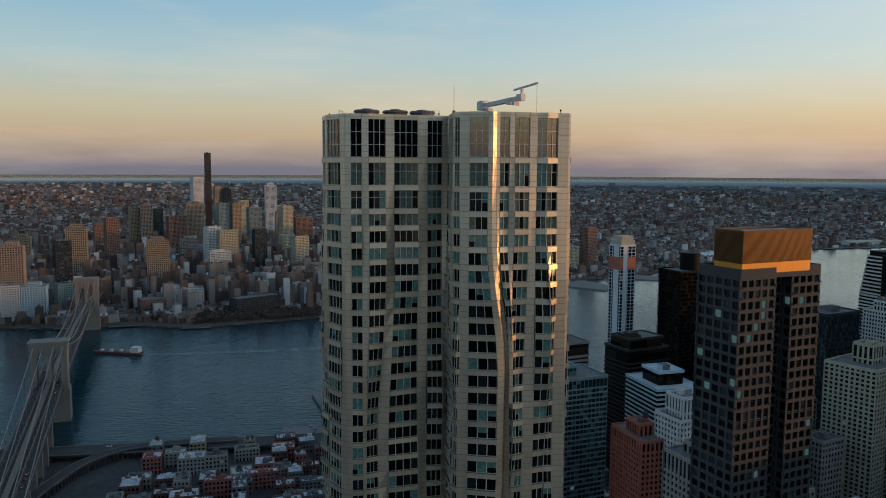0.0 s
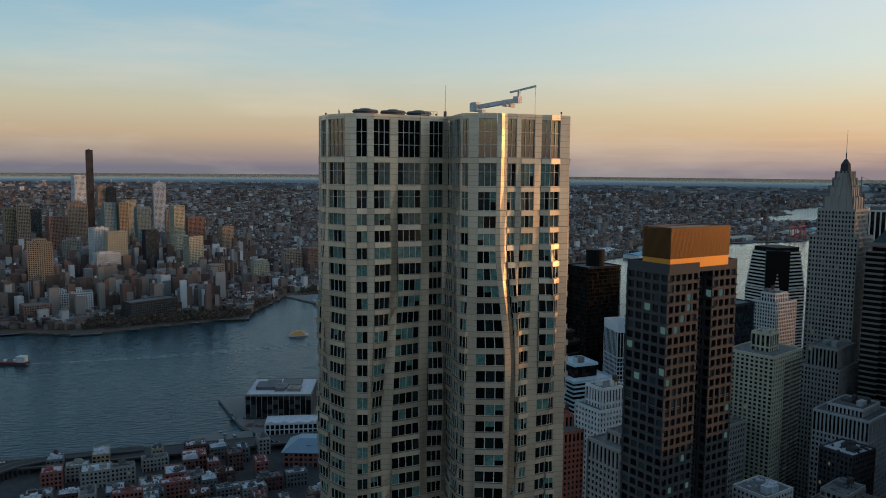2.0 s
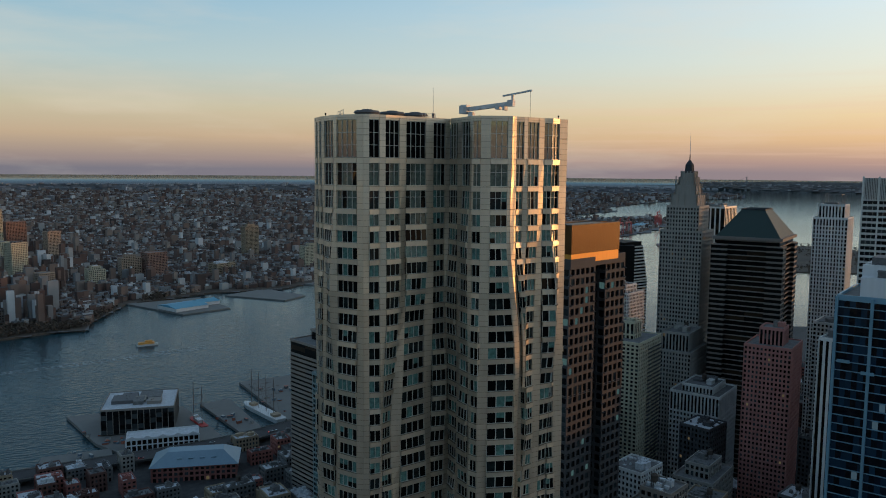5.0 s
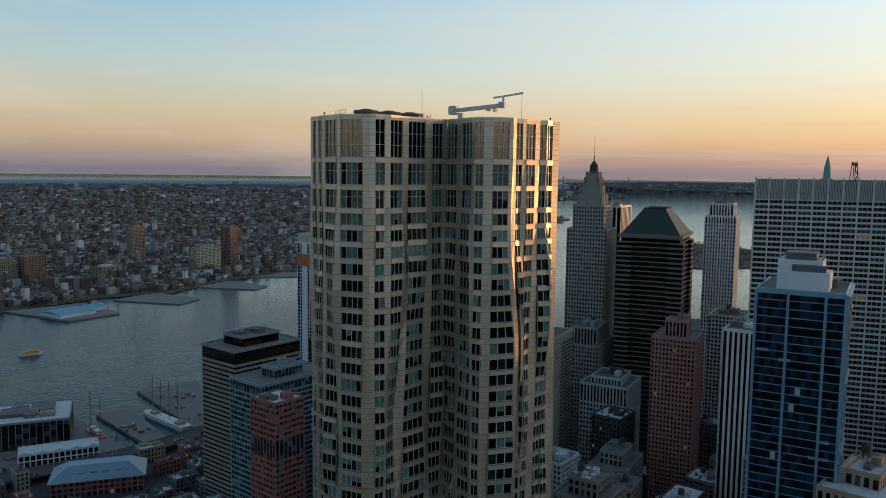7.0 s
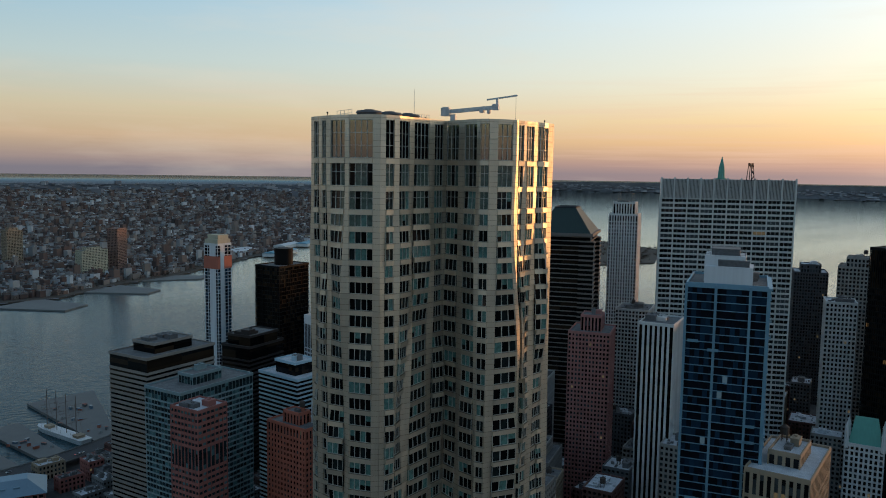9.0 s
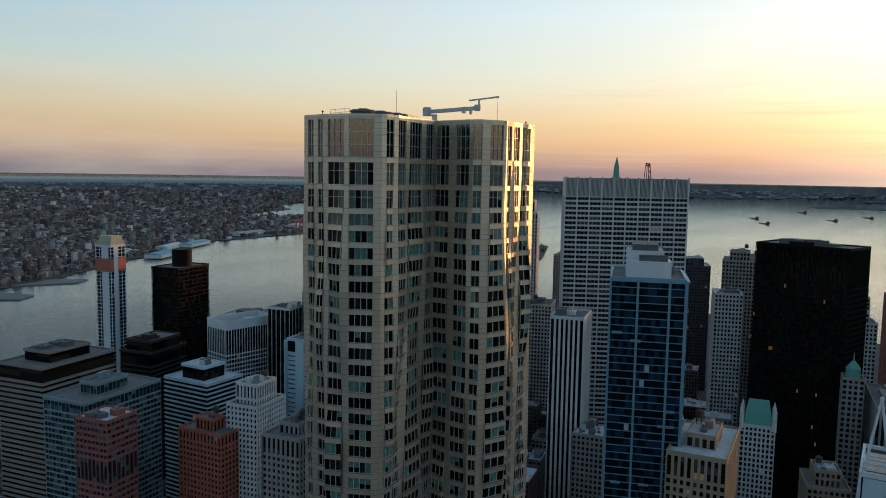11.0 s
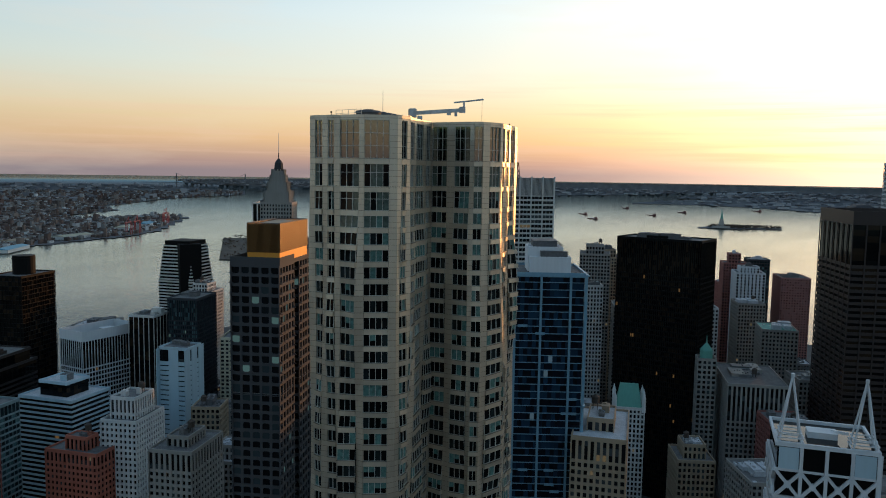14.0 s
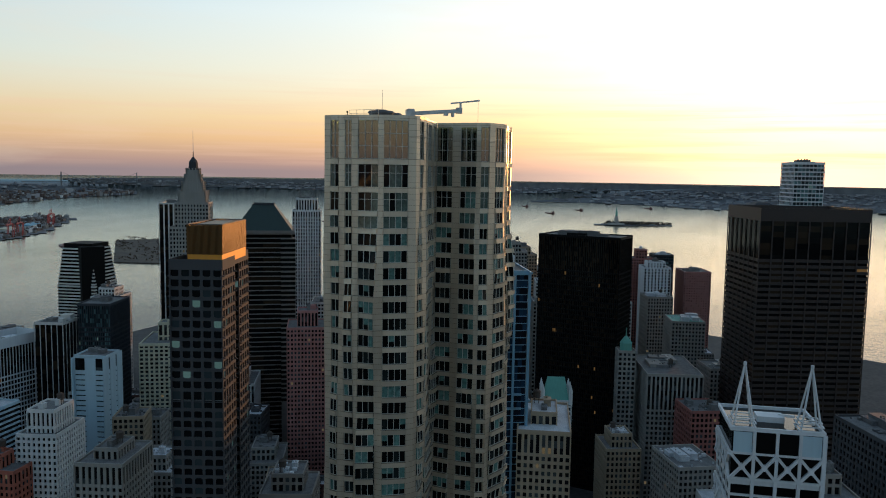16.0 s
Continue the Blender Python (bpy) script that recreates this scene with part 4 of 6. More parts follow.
t = block("white_arcade_tower", "white stone tower with tall arches at its top", 573, 538, 31, 29, 31, 214, STONE_W, GLASS, 3.7, 2.6, 1.4, 1.2, setback=(24, 22, 226), pier_out=0.3)
g = Geo()
for a in (-8, 8):
    for b in (-7, 7):
        g.bar((a, b, 223), (a, b, 233), 0.6)
g.bar((-8, -7, 233), (8, -7, 233), 0.5)
g.bar((-8, 7, 233), (8, 7, 233), 0.5)
g.bar((-8, -7, 233), (-8, 7, 233), 0.5)
part("roof_frame", g, [PLANT], t)

# blue glass tower
t = block("blue_glass_tower", "blue glass tower with projecting blue metal grid", 212, 203, 38, 31, 29, 211, BLUE_M, GLASS_BLUE, 3.3, 1.9, 0.0, 0.28, plant=False, proud=0.05)
for x in (-19, -7.2, 5.5, 19):
    g = Geo()
    g.box(x - 0.6, x + 0.6, -16.4, -15.2, 0, 208.5)
    part("fin", g, [BLUE_M], t)
for y in (-9, 4, 15.4):
    for s in (-1, 1):
        g = Geo()
        g.box(s * 19.6 - 0.5, s * 19.6 + 0.5, y - 0.5, y + 0.5, 0, 208.5)
        part("fin", g, [BLUE_M], t)
r = random.Random(4)
rowz = [207.6] + [205 - 3.3 * k for k in (10, 17, 18, 19, 22, 24, 27, 28, 30, 33, 34, 36, 39, 41, 44)]
for z in rowz:
    x0, x1 = r.choice(((-20.5, 6.5), (-20, 19.5), (-8, 20.5), (-14, 10)))
    g = Geo()
    g.box(x0, x1, -17.0, -15.4, z, z + 0.8)
    part("balcony_band", g, [BLUE_M], t)
for k in range(70):
    z = 3.3 * r.randrange(6, 62)
    if r.random() < 0.65:
        w = r.choice((3.6, 5.2, 7.0))
        x = r.uniform(-18.5, 18.5 - w)
        g = Geo()
        g.box(x, x + w, -17.2, -15.4, z, z + 0.3)
        g.box(x, x + w, -17.2, -17.05, z + 0.3, z + 1.15)
    else:
        y, sg = r.uniform(-14, 10), r.choice((-1, 1))
        g = Geo()
        g.box(sg * 19.9 - 0.8, sg * 19.9 + 0.8, y, y + 4.2, z, z + 0.3)
        g.box(sg * 20.6 - 0.1, sg * 20.6 + 0.1, y, y + 4.2, z + 0.3, z + 1.15)
    part("balcony", g, [BLUE_M], t)
g = Geo()
g.box(-14.5, 1.0, -9.5, 9, 208.5, 215.5)
g.box(-9.5, 7.5, -6.5, 9.5, 208.5, 219.5)
part("penthouse", g, [WHITE], t, "white stepped penthouse")
for x0, x1, y0, y1, z0, z1, m in ((-7, 5, -4, 7, 219.5, 222, PLANT), (-13, -10.2, -8, 4, 215.5, 217.8, PLANT), (8.5, 16.5, -9, 8, 208.5, 212.6, PLANT), (2.5, 6.5, -11.5, -8, 208.5, 211.5, ROOF), (10, 14, -12, -10, 208.5, 210.6, ROOF)):
    g = Geo()
    g.box(x0, x1, y0, y1, z0, z1)
    g.box(x0 - 0.2, x1 + 0.2, y0 - 0.2, y1 + 0.2, z1, z1 + 0.2)
    part("roof_plant", g, [m], t)
g = Geo()
for a, b in (((-9.2, -6.2), (7.2, -6.2)), ((-9.2, -6.2), (-9.2, 9.2)), ((7.2, -6.2), (7.2, 9.2))):
    for zz in (220.1, 220.7):
        g.bar((*a, zz), (*b, zz), 0.12)
    for k in range(9):
        x, y = a[0] + (b[0] - a[0]) * k / 8, a[1] + (b[1] - a[1]) * k / 8
        g.bar((x, y, 219.5), (x, y, 220.7), 0.12)
part("roof_rail", g, [PLANT], t)

block("vertical_stripe_tower", "white tower with narrow vertical window strips", 339, 324, 33, 22, 23, 161, STONE_W, GLASS_BLACK, 3.5, 3.1, 1.5, 0.0, pier_out=0.3)
t = block("rose_granite_tower", "rose granite tower with punched windows and chamfered top", 361, 400, 35, 30, 32, 140, PINK, GLASS, 3.3, 2.5, 1.1, 1.4, setback=(17, 15, 151))
block("white_punched_block", "white stone office block with square windows", 373, 479, 43, 38, 30, 86, STONE_W, GLASS, 3.7, 2.8, 1.2, 1.5, tank=True, setback=(30, 24, 91))
t = block("cream_balcony_tower", "cream brick apartment tower with stacks of balconies", 297, 475, 42, 33, 31, 134, CREAM, GLASS, 2.9, 3.2, 1.3, 1.2, setback=(13, 13, 146))
for k in range(1, 44):
    for x in (-2, 8, 16):
        g = Geo()
        g.box(x - 3.2, x + 3.2, -18.0, -16.6, 0, 0.25)
        g.box(x - 3.2, x + 3.2, -18.05, -17.9, 0.25, 1.1)
        part("balcony", g, [CONCRETE], t, at=(0, 0, 2.9 * k))
block("black_steel_tower", "black steel and glass slab tower with a flat roof", 489, 219, 34, 67, -6, 207, BLACK, GLASS_BLACK, 3.9, 1.5, 0.25, 1.2)
t = block("brown_steel_tower", "dark brown steel tower with deep horizontal floor bands", 485, 65, 61, 76, 23, 227, BROWN_ST, GLASS_BLACK, 4.0, 8.5, 0.9, 2.1, pier_out=0.3, parapet=8)

# white steel truss-topped building
t = block("truss_top_building", "white steel-framed building with braced trusses and roof pyramids", 125, 78, 24, 26, 12, 164, WHITE, GLASS_BLACK, 4.2, 6.0, 0.7, 0.7, pier_out=0.1, plant=False)
TH = 174.5
for s, (w, n) in ((0, (24, 4)), (1, (26, 4))):
    for sg in (-1, 1):
        for k in range(n):
            a, b = -w / 2 + w * k / n, -w / 2 + w * (k + 1) / n
            for z0, z1 in ((TH - 12.4, TH - 4.9), (TH - 26, TH - 20.6)):
                for u, v in ((a, b), (b, a)):
                    g = Geo()
                    pts = [(u, sg * 13.5, z0), (v, sg * 13.5, z1)] if s == 0 else [(sg * 12.5, u, z0), (sg * 12.5, v, z1)]
                    g.bar(pts[0], pts[1], 0.85)
                    part("truss_brace", g, [WHITE], t)
for k in range(4):
    g = Geo()
    a = -12 + 6 * k
    g.box(a + 0.5, a + 5.5, -13.45, -13.3, TH - 4.2, TH + 2.0)
    part("top_window", g, [CYAN_M if k in (0, 3) else GLASS_BLACK], t, "pale blue glazing" if k in (0, 3) else "dark glazing")
for k in range(4):
    g = Geo()
    a = -13 + 6.5 * k
    g.box(-12.45, -12.3, a + 0.6, a + 5.9, TH - 4.2, TH + 2.0)
    part("top_window", g, [CYAN_M if k in (0, 3) else GLASS_BLACK], t, "pale blue glazing" if k in (0, 3) else "dark glazing")
    g = Geo()
    g.box(-12.9, -12.2, a - 0.45, a + 0.45, 0, TH + 2.4)
    part("column", g, [WHITE], t)
for z in (TH - 4.9, TH - 12.9, TH - 20.4, TH - 26.4):
    part("truss_chord", frame_ring(25.2, 27.2, 0.7, 0.7), [WHITE], t, at=(0, 0, z))
for k in range(5):
    g = Geo()
    g.box(-12.4 + 6 * k, -11.6 + 6 * k, -13.9, -13.2, 150, TH + 2.4)
    part("column", g, [WHITE], t)
for k in range(4):
    for sg in (0, 1):
        g = Geo()
        c = -12 + 6 * k + 3 if sg == 0 else -13 + 6.5 * k + 3.25
        z = TH - 8.65
        ring = [(c - 0.9, z), (c, z - 1.1), (c + 0.9, z), (c, z + 1.1)]
        lo = [(a, -13.95, b) if sg == 0 else (-12.95, a, b) for a, b in ring]
        hi = [(a, -13.1, b) if sg == 0 else (-12.1, a, b) for a, b in ring]
        g.solid(lo, hi)
        part("gusset", g, [WHITE], t)
g = frame_ring(24.8, 26.8, 0.7, 1.2)
part("top_frame", g, [WHITE], t, at=(0, 0, TH + 2.2))
g = Geo()
g.box(-11.8, 11.8, -12.8, 12.8, TH - 14.5, TH + 2.4)
part("upper_body", g, [GLASS_BLACK], t)
for x in (-8.4,):
    for y in (-9.5, 9.5):
        g = Geo()
        for a, b in ((-3, -3), (3, -3), (3, 3), (-3, 3)):
            g.bar((x + a, y + b, TH + 2.4), (x, y, TH + 22.0), 0.42)
        for z, q in ((TH + 3.4, 3.4), (TH + 4.6, 3.4), (TH + 5.8, 2.9)):
            for a, b, c, d in ((-1, -1, 1, -1), (1, -1, 1, 1), (1, 1, -1, 1), (-1, 1, -1, -1)):
                g.bar((x + a * q, y + b * q, z), (x + c * q, y + d * q, z), 0.3)
        g.cyl(x, y, 0.5, 0.5, TH + 21.5, TH + 22.5, 8)
        part("roof_pyramid", g, [WHITE], t, "white open steel pyramid")
g = Geo()
g.box(-2.5, 3, -4, 4, TH + 2.4, TH + 4.2)
g.bar((-5, -6, TH + 5.5), (3, -2, TH + 3.6), 0.8)
part("roof_davit", g, [WHITE], t)

# slim white gothic tower
t = block("gothic_white_tower", "slim white terracotta tower with gothic gables", 388, 214, 19, 20, 20, 100, STONE_W, GLASS, 3.4, 2.4, 1.1, 1.1, plant=False, pier_out=0.3)
g = Geo()
g.solid([(-8, -8.5, 97), (8, -8.5, 97), (8, 8.5, 97), (-8, 8.5, 97)], [(-1, -6, 112), (1, -6, 112), (1, 6, 112), (-1, 6, 112)])
part("steep_roof", g, [COPPER], t, "weathered steep roof")
for x, y in ((-9, -9.5), (9, -9.5), (9, 9.5), (-9, 9.5), (0, -9.8), (0, 9.8)):
    g = Geo()
    g.cyl(x, y, 1.3, 1.2, 95, 104, 8)
    g.cyl(x, y, 1.4, 0.1, 104, 109, 8)
    part("pinnacle", g, [STONE_W], t)

block("tan_hotel", "tan brick building with round corner bays and pale roof", 219, 176, 46, 24, 16, 140, TAN, GLASS, 3.4, 2.8, 1.2, 1.4, roof=ROOF_WHITE, setback=(22, 12, 145), tank=True)
block("beige_banded_tower", "beige tower with dark continuous window bands", 107, 590, 61, 41, 20, 124, BEIGE, GLASS_BLACK, 3.5, 61, 0.0, 1.9, setback=(34, 24, 131))
block("teal_glass_office", "teal glass office block with pale bands", 102, 507, 60, 33, 19, 119, TEAL_M, GLASS_TEAL, 3.4, 3.0, 0.12, 1.0, pier_out=-0.1, setback=(24, 14, 125))
t = block("red_brick_office", "dark red brick office block with window rows", 83, 462, 22, 23, 20, 117, BRICK, GLASS_TEAL, 3.6, 3.0, 0.5, 1.8, roof=ROOF_WHITE)
block("rounded_dark_tower", "dark banded tower with chamfered glass top", 191, 618, 42, 30, 23, 113, RUST, GLASS_BLACK, 3.6, 40, 0.0, 1.6, setback=(34, 25, 121))
block("pale_blue_terraced_block", "pale blue terraced apartment block with roof decks", 182, 528, 34, 42, 13, 108, CYAN_M, GLASS_BLACK, 3.2, 3.4, 0.0, 1.3, setback=(20, 22, 117), roof=ROOF_WHITE)
block("orange_brick_block", "orange brick building with stepped roof", 143, 454, 18, 34, 15, 97, BRICK_O, GLASS, 3.4, 2.8, 1.3, 1.5, tank=True, setback=(9, 14, 104))
block("white_grid_slab", "white slab with a regular grid of dark windows", 269, 613, 50, 28, 1, 122, WHITE, GLASS_BLACK, 3.7, 2.6, 0.5, 1.0, parapet=7, pier_out=-0.04)
block("black_striped_block", "black glass block with pale vertical ribs", 293, 582, 24, 22, 20, 138, ALU, GLASS_BLACK, 3.6, 4.4, 0.5, 0.0, pier_out=0.3)
block("grey_grid_tower", "blue-grey gridded office tower", 320, 562, 37, 25, 23, 151, SLATE, GLASS_TEAL, 3.5, 1.6, 0.35, 1.1)
block("white_setback_tower", "white brick setback tower with stepped upper storeys", 168, 442, 30, 22, 21, 112, STONE_W, GLASS, 3.3, 2.6, 1.4, 1.5, setback=(20, 15, 124), tank=True)
block("grey_plain_tower", "plain pale grey tower with blank side walls", 236, 480, 18, 21, 19, 135, CYAN_M, GLASS, 3.4, 9, 7.0, 2.6)
block("white_corner_block", "pale grey stone block with punched windows", 155, 382, 34, 24, 20, 111, STONE, GLASS, 3.5, 3.0, 1.5, 1.6, setback=(18, 12, 116), tank=True)
block("white_notched_tower", "white tower with a stepped outline near the harbour", 780, 203, 30, 30, 20, 152, WHITE, GLASS, 3.4, 3.6, 2.2, 0.8, joined=True, setback=(16, 20, 158))
block("red_brick_tower", "red brick tower with a stepped top", 815, 225, 26, 26, 20, 158, BRICK, GLASS, 3.4, 3, 1.2, 1.4, joined=True, setback=(13, 13, 168))
block("green_glass_tower", "dark green glass tower with angled top", 850, 205, 26, 24, 20, 160, SLATE, GLASS_TEAL, 3.6, 3, 0.3, 0.9, joined=True)
block("brown_apartment_tower", "brown brick apartment tower", 862, 168, 40, 32, 21, 141, PINK, GLASS, 3.0, 3, 1.2, 1.3, joined=True)
block("copper_roof_block", "stone block with green copper roof", 629, 153, 38, 30, 17, 121, STONE, GLASS, 3.6, 3, 1.4, 1.5, joined=True, roof=COPPER)
block("green_glass_hotel", "tall pale tower with green glass bands", 589, 60, 32, 24, 18, 268, WHITE, GLASS_TEAL, 3.5, 3, 0.2, 1.1, joined=True)
t = block("domed_top_tower", "stone tower with a rounded glass top", 640, 92, 44, 30, 16, 222, STONE, GLASS_TEAL, 3.8, 3, 0.9, 1.4, joined=True, plant=False)
g = Geo()
for k in range(5):
    a0, a1 = math.pi / 2 * k / 5, math.pi / 2 * (k + 1) / 5
    c0, c1 = math.cos(a0), math.cos(a1)
    z0, z1 = 219 + 12 * math.sin(a0), 219 + 12 * math.sin(a1)
    g.solid([(-19 * c0, -13 * c0, z0), (19 * c0, -13 * c0, z0), (19 * c0, 13 * c0, z0), (-19 * c0, 13 * c0, z0)],
            [(-19 * c1 - 1, -13 * c1 - 1, z1), (19 * c1 + 1, -13 * c1 - 1, z1), (19 * c1 + 1, 13 * c1 + 1, z1), (-19 * c1 - 1, 13 * c1 + 1, z1)])
part("vault", g, [SLATE], t, "dark vaulted glass roof")
block("stone_cornice_block", "brown stone block with arcaded top storey and cornice", 470, 150, 62, 40, 20, 112, STONE, GLASS, 3.7, 3.0, 1.3, 1.4, tank=True)
t = block("stone_cupola_tower", "narrow stone tower with a green copper cupola", 455, 178, 13, 13, 20, 124, STONE, GLASS, 3.7, 3.2, 1.3, 1.4, plant=False)
g = Geo()
g.cyl(0, 0, 4.5, 4.5, 120, 127, 10)
g.cyl(0, 0, 4.8, 1.0, 127, 132, 10)
g.cyl(0, 0, 0.6, 0.2, 132, 138, 8)
part("cupola", g, [COPPER], t)
block("dark_edge_tower", "dark glass tower catching the low sun", 566, -48, 40, 40, 23, 258, RUST, GLASS_BLACK, 4.0, 3, 0.3, 1.4, joined=True)
for i, (x, y, w, d, top, wall) in enumerate(((640, 330, 34, 30, 176, STONE), (690, 290, 30, 34, 168, STONE), (620, 285, 26, 26, 150, STONE_W), (720, 345, 34, 30, 165, TAN), (560, 270, 30, 26, 140, STONE),
                                            (540, 300, 26, 22, 158, STONE_W), (600, 215, 26, 28, 138, STONE_W), (660, 235, 24, 24, 150, CREAM), (705, 190, 30, 26, 130, STONE), (745, 260, 34, 26, 148, BEIGE),
                                            (520, 115, 30, 24, 105, STONE), (330, 120, 36, 26, 92, STONE), (360, 165, 28, 22, 84, TAN), (300, 95, 34, 24, 80, STONE_W), (420, 120, 30, 24, 98, BRICK),
                                            (480, 405, 40, 20, 120, STONE), (505, 470, 36, 30, 132, STONE_W), (330, 430, 26, 22, 78, CONCRETE), (300, 395, 40, 26, 60, STONE), (250, 400, 26, 22, 70, STONE_W),
                                            (270, 360, 24, 20, 62, TAN), (205, 400, 26, 22, 84, STONE), (225, 440, 20, 18, 104, TAN), (258, 455, 20, 16, 92, STONE), (190, 360, 30, 20, 62, STONE_W), (120, 300, 34, 24, 58, TAN),
                                            (270, 520, 26, 24, 98, STONE), (350, 620, 34, 30, 96, BRICK), (400, 660, 30, 28, 105, PINK), (330, 700, 40, 30, 112, STONE), (450, 690, 34, 26, 128, STONE_W), (560, 640, 40, 30, 150, BEIGE), (700, 560, 40, 36, 158, STONE),
                                            (780, 440, 40, 34, 150, CONCRETE), (860, 360, 36, 30, 132, STONE), (930, 250, 30, 30, 120, BRICK), (190, 300, 30, 26, 96, BEIGE), (290, 245, 26, 30, 96, STONE), (500, 55, 30, 30, 96, STONE_W), (240, 60, 40, 30, 120, BEIGE), (300, 20, 44, 34, 132, CONCRETE), (330, 300, 24, 20, 88, STONE))):
    block("office_building", "older masonry office building with regular windows and cluttered roof", x, y, w, d, 20 + (i * 7) % 13, top, wall, GLASS, 3.6, 2.9, 1.2, 1.4, joined=True, tank=i % 2 == 0,
          setback=(w * 0.6, d * 0.6, top + 8) if i % 3 == 0 else None, roof=ROOF_WHITE if i % 4 == 1 else None, group="masonry office buildings")

# ---- low blocks near the seaport ----
r = random.Random(12)
BRICK_D = wall_mat("dark_brick", (0.12, 0.06, 0.05))
STONE_D = wall_mat("dark_stone", (0.15, 0.15, 0.15))
LOW_WALLS = [BRICK, BRICK_D, STONE_D, TAN, STONE, STONE_D, BRICK_D]
taken = []


def free(x, y, rad):
    return all((x - a) ** 2 + (y - b) ** 2 > (rad + c) ** 2 for a, b, c in taken)


for ob in list(scene.collection.objects):
    if ob.parent is None and ob.get("category") == "building":
        taken.append((ob.location.x, ob.location.y, 24))
taken += [(6, 145, 34), (5, 665, 44), (-20, 745, 40), (-265, 600, 30)]
rows = 0
for k in range(2600):
    x, y = r.uniform(-300, 330), r.uniform(330, 715)
    lim = 668 + (x + 330) * 0.16
    if y > lim - 12 or (x < -215 and y > 560) or x + 330 < (700 - y) * 0.28 + 34:
        continue
    w, d = (r.uniform(9, 22), r.uniform(8, 17)) if y > 500 else (r.uniform(14, 28), r.uniform(12, 22))
    if not free(x, y, 0.45 * max(w, d)):
        continue
    taken.append((x, y, 0.47 * max(w, d)))
    h = r.uniform(8, 15) if y > 500 else r.uniform(14, 34)
    block("low_rise_building", "low brick city building with flat roof and roof sheds", x, y, w, d, r.choice((10, 14, 12, 100)), 3 + h, r.choice(LOW_WALLS), GLASS, 3.4, 3.0, 1.4, 1.5, joined=True,
          roof=r.choice((ROOF_WHITE, ROOF_WHITE, ROOF, ROOF_WHITE)), group="low-rise blocks by the river", tank=r.random() < 0.15)
    rows += 1
    if rows > 235:
        break
for k in range(500):
    x, y = r.uniform(60, 820), r.uniform(60, 640)
    w, d = r.uniform(18, 30), r.uniform(16, 26)
    if x > 820 or not free(x, y, 0.5 * max(w, d)) or (x - 125) ** 2 + (y - 78) ** 2 < 900:
        continue
    taken.append((x, y, 0.55 * max(w, d)))
    block("mid_rise_building", "mid-rise masonry city building with flat roof", x, y, w, d, 22, 3 + r.uniform(22, 62), r.choice(LOW_WALLS), GLASS, 3.5, 3.0, 1.3, 1.5, joined=True,
          roof=r.choice((ROOF, ROOF_WHITE)), group="mid-rise blocks", tank=r.random() < 0.4)
    rows += 1
    if rows > 320:
        break

# seaport: pier hall, timber-fronted market hall, blue hipped market roof
CRATE = [wall_mat("container_paint", c, 0.6) for c in ((0.12, 0.13, 0.14), (0.30, 0.10, 0.06), (0.10, 0.16, 0.22), (0.35, 0.35, 0.33))]
for k in range(46):
    px, py = r.choice(((-87, 742), (-75, 800), (-60, 770), (45, 800), (60, 780), (100, 850), (115, 800), (90, 900), (120, 880)))
    c = thing("storage_container", "small storage container on the wharf", "container", (px + r.uniform(-11, 11), py + r.uniform(-9, 9), 2.7), r.uniform(0, 3), "containers on the wharves")
    g = Geo()
    w, d, h = r.uniform(2, 6), r.uniform(1.6, 2.6), r.uniform(1.2, 3)
    g.box(-w / 2, w / 2, -d / 2, d / 2, 0, h)
    part("body", g, [CRATE[k % 4]], c)
    g = Geo()
    g.box(-w / 2 - 0.1, w / 2 + 0.1, -d / 2 - 0.1, d / 2 + 0.1, h, h + 0.12)
    part("lid", g, [CRATE[(k + 1) % 4]], c)
BLUE_ROOF = wall_mat("blue_grey_metal_roof", (0.22, 0.32, 0.40), 0.45, 0.12, 0.3)
block("pier_hall", "grey glass pier hall with roof terrace", -32, 815, 66, 62, -8, 27, BEIGE, GLASS, 4.8, 5.5, 0.5, 0.9, roof=ROOF_WHITE)
t = block("market_hall", "white-framed dark market hall with shallow gables", -16, 743, 62, 22, -4, 14, WHITE, GLASS_BLACK, 5.4, 4.4, 1.2, 1.0, roof=ROOF_WHITE, plant=False)
for k in range(5):
    g = Geo()
    x = -26 + 13 * k
    g.solid([(x - 6, -11.6, 11), (x + 6, -11.6, 11), (x + 6, -10.8, 11), (x - 6, -10.8, 11)], [(x - 0.3, -11.6, 14), (x + 0.3, -11.6, 14), (x + 0.3, -10.8, 14), (x - 0.3, -10.8, 14)])
    part("gable", g, [WHITE], t)
t = block("hipped_market", "brick market building with blue-grey hipped metal roof", 6, 664, 66, 34, -12, 15, BRICK, GLASS, 4.5, 4, 1.5, 1.5, plant=False)
g = Geo()
g.solid([(-35, -19, 12.5), (35, -19, 12.5), (35, 19, 12.5), (-35, 19, 12.5)], [(-22, -6, 21), (22, -6, 21), (22, 6, 21), (-22, 6, 21)])
part("hip_roof", g, [BLUE_ROOF], t)
for k in range(4):
    g = Geo()
    g.box(-14 + 9 * k, -10 + 9 * k, -13, -11, 15.5, 17.6)
    part("dormer", g, [BLUE_ROOF], t)
PIERS = [([(-118, 730), (-58, 724), (-60, 752), (-116, 750)], "wharf", "pale concrete wharf deck"), ([(-102, 866), (-73, 770), (-55, 740), (40, 735), (30, 780), (10, 860)], "wharf", "concrete pier deck"),
         ([(28, 862), (54, 755), (78, 750), (60, 870)], "wharf", "timber pier with planked deck"), ([(80, 935), (105, 770), (125, 770), (150, 945)], "wharf", "broad ferry pier deck")]
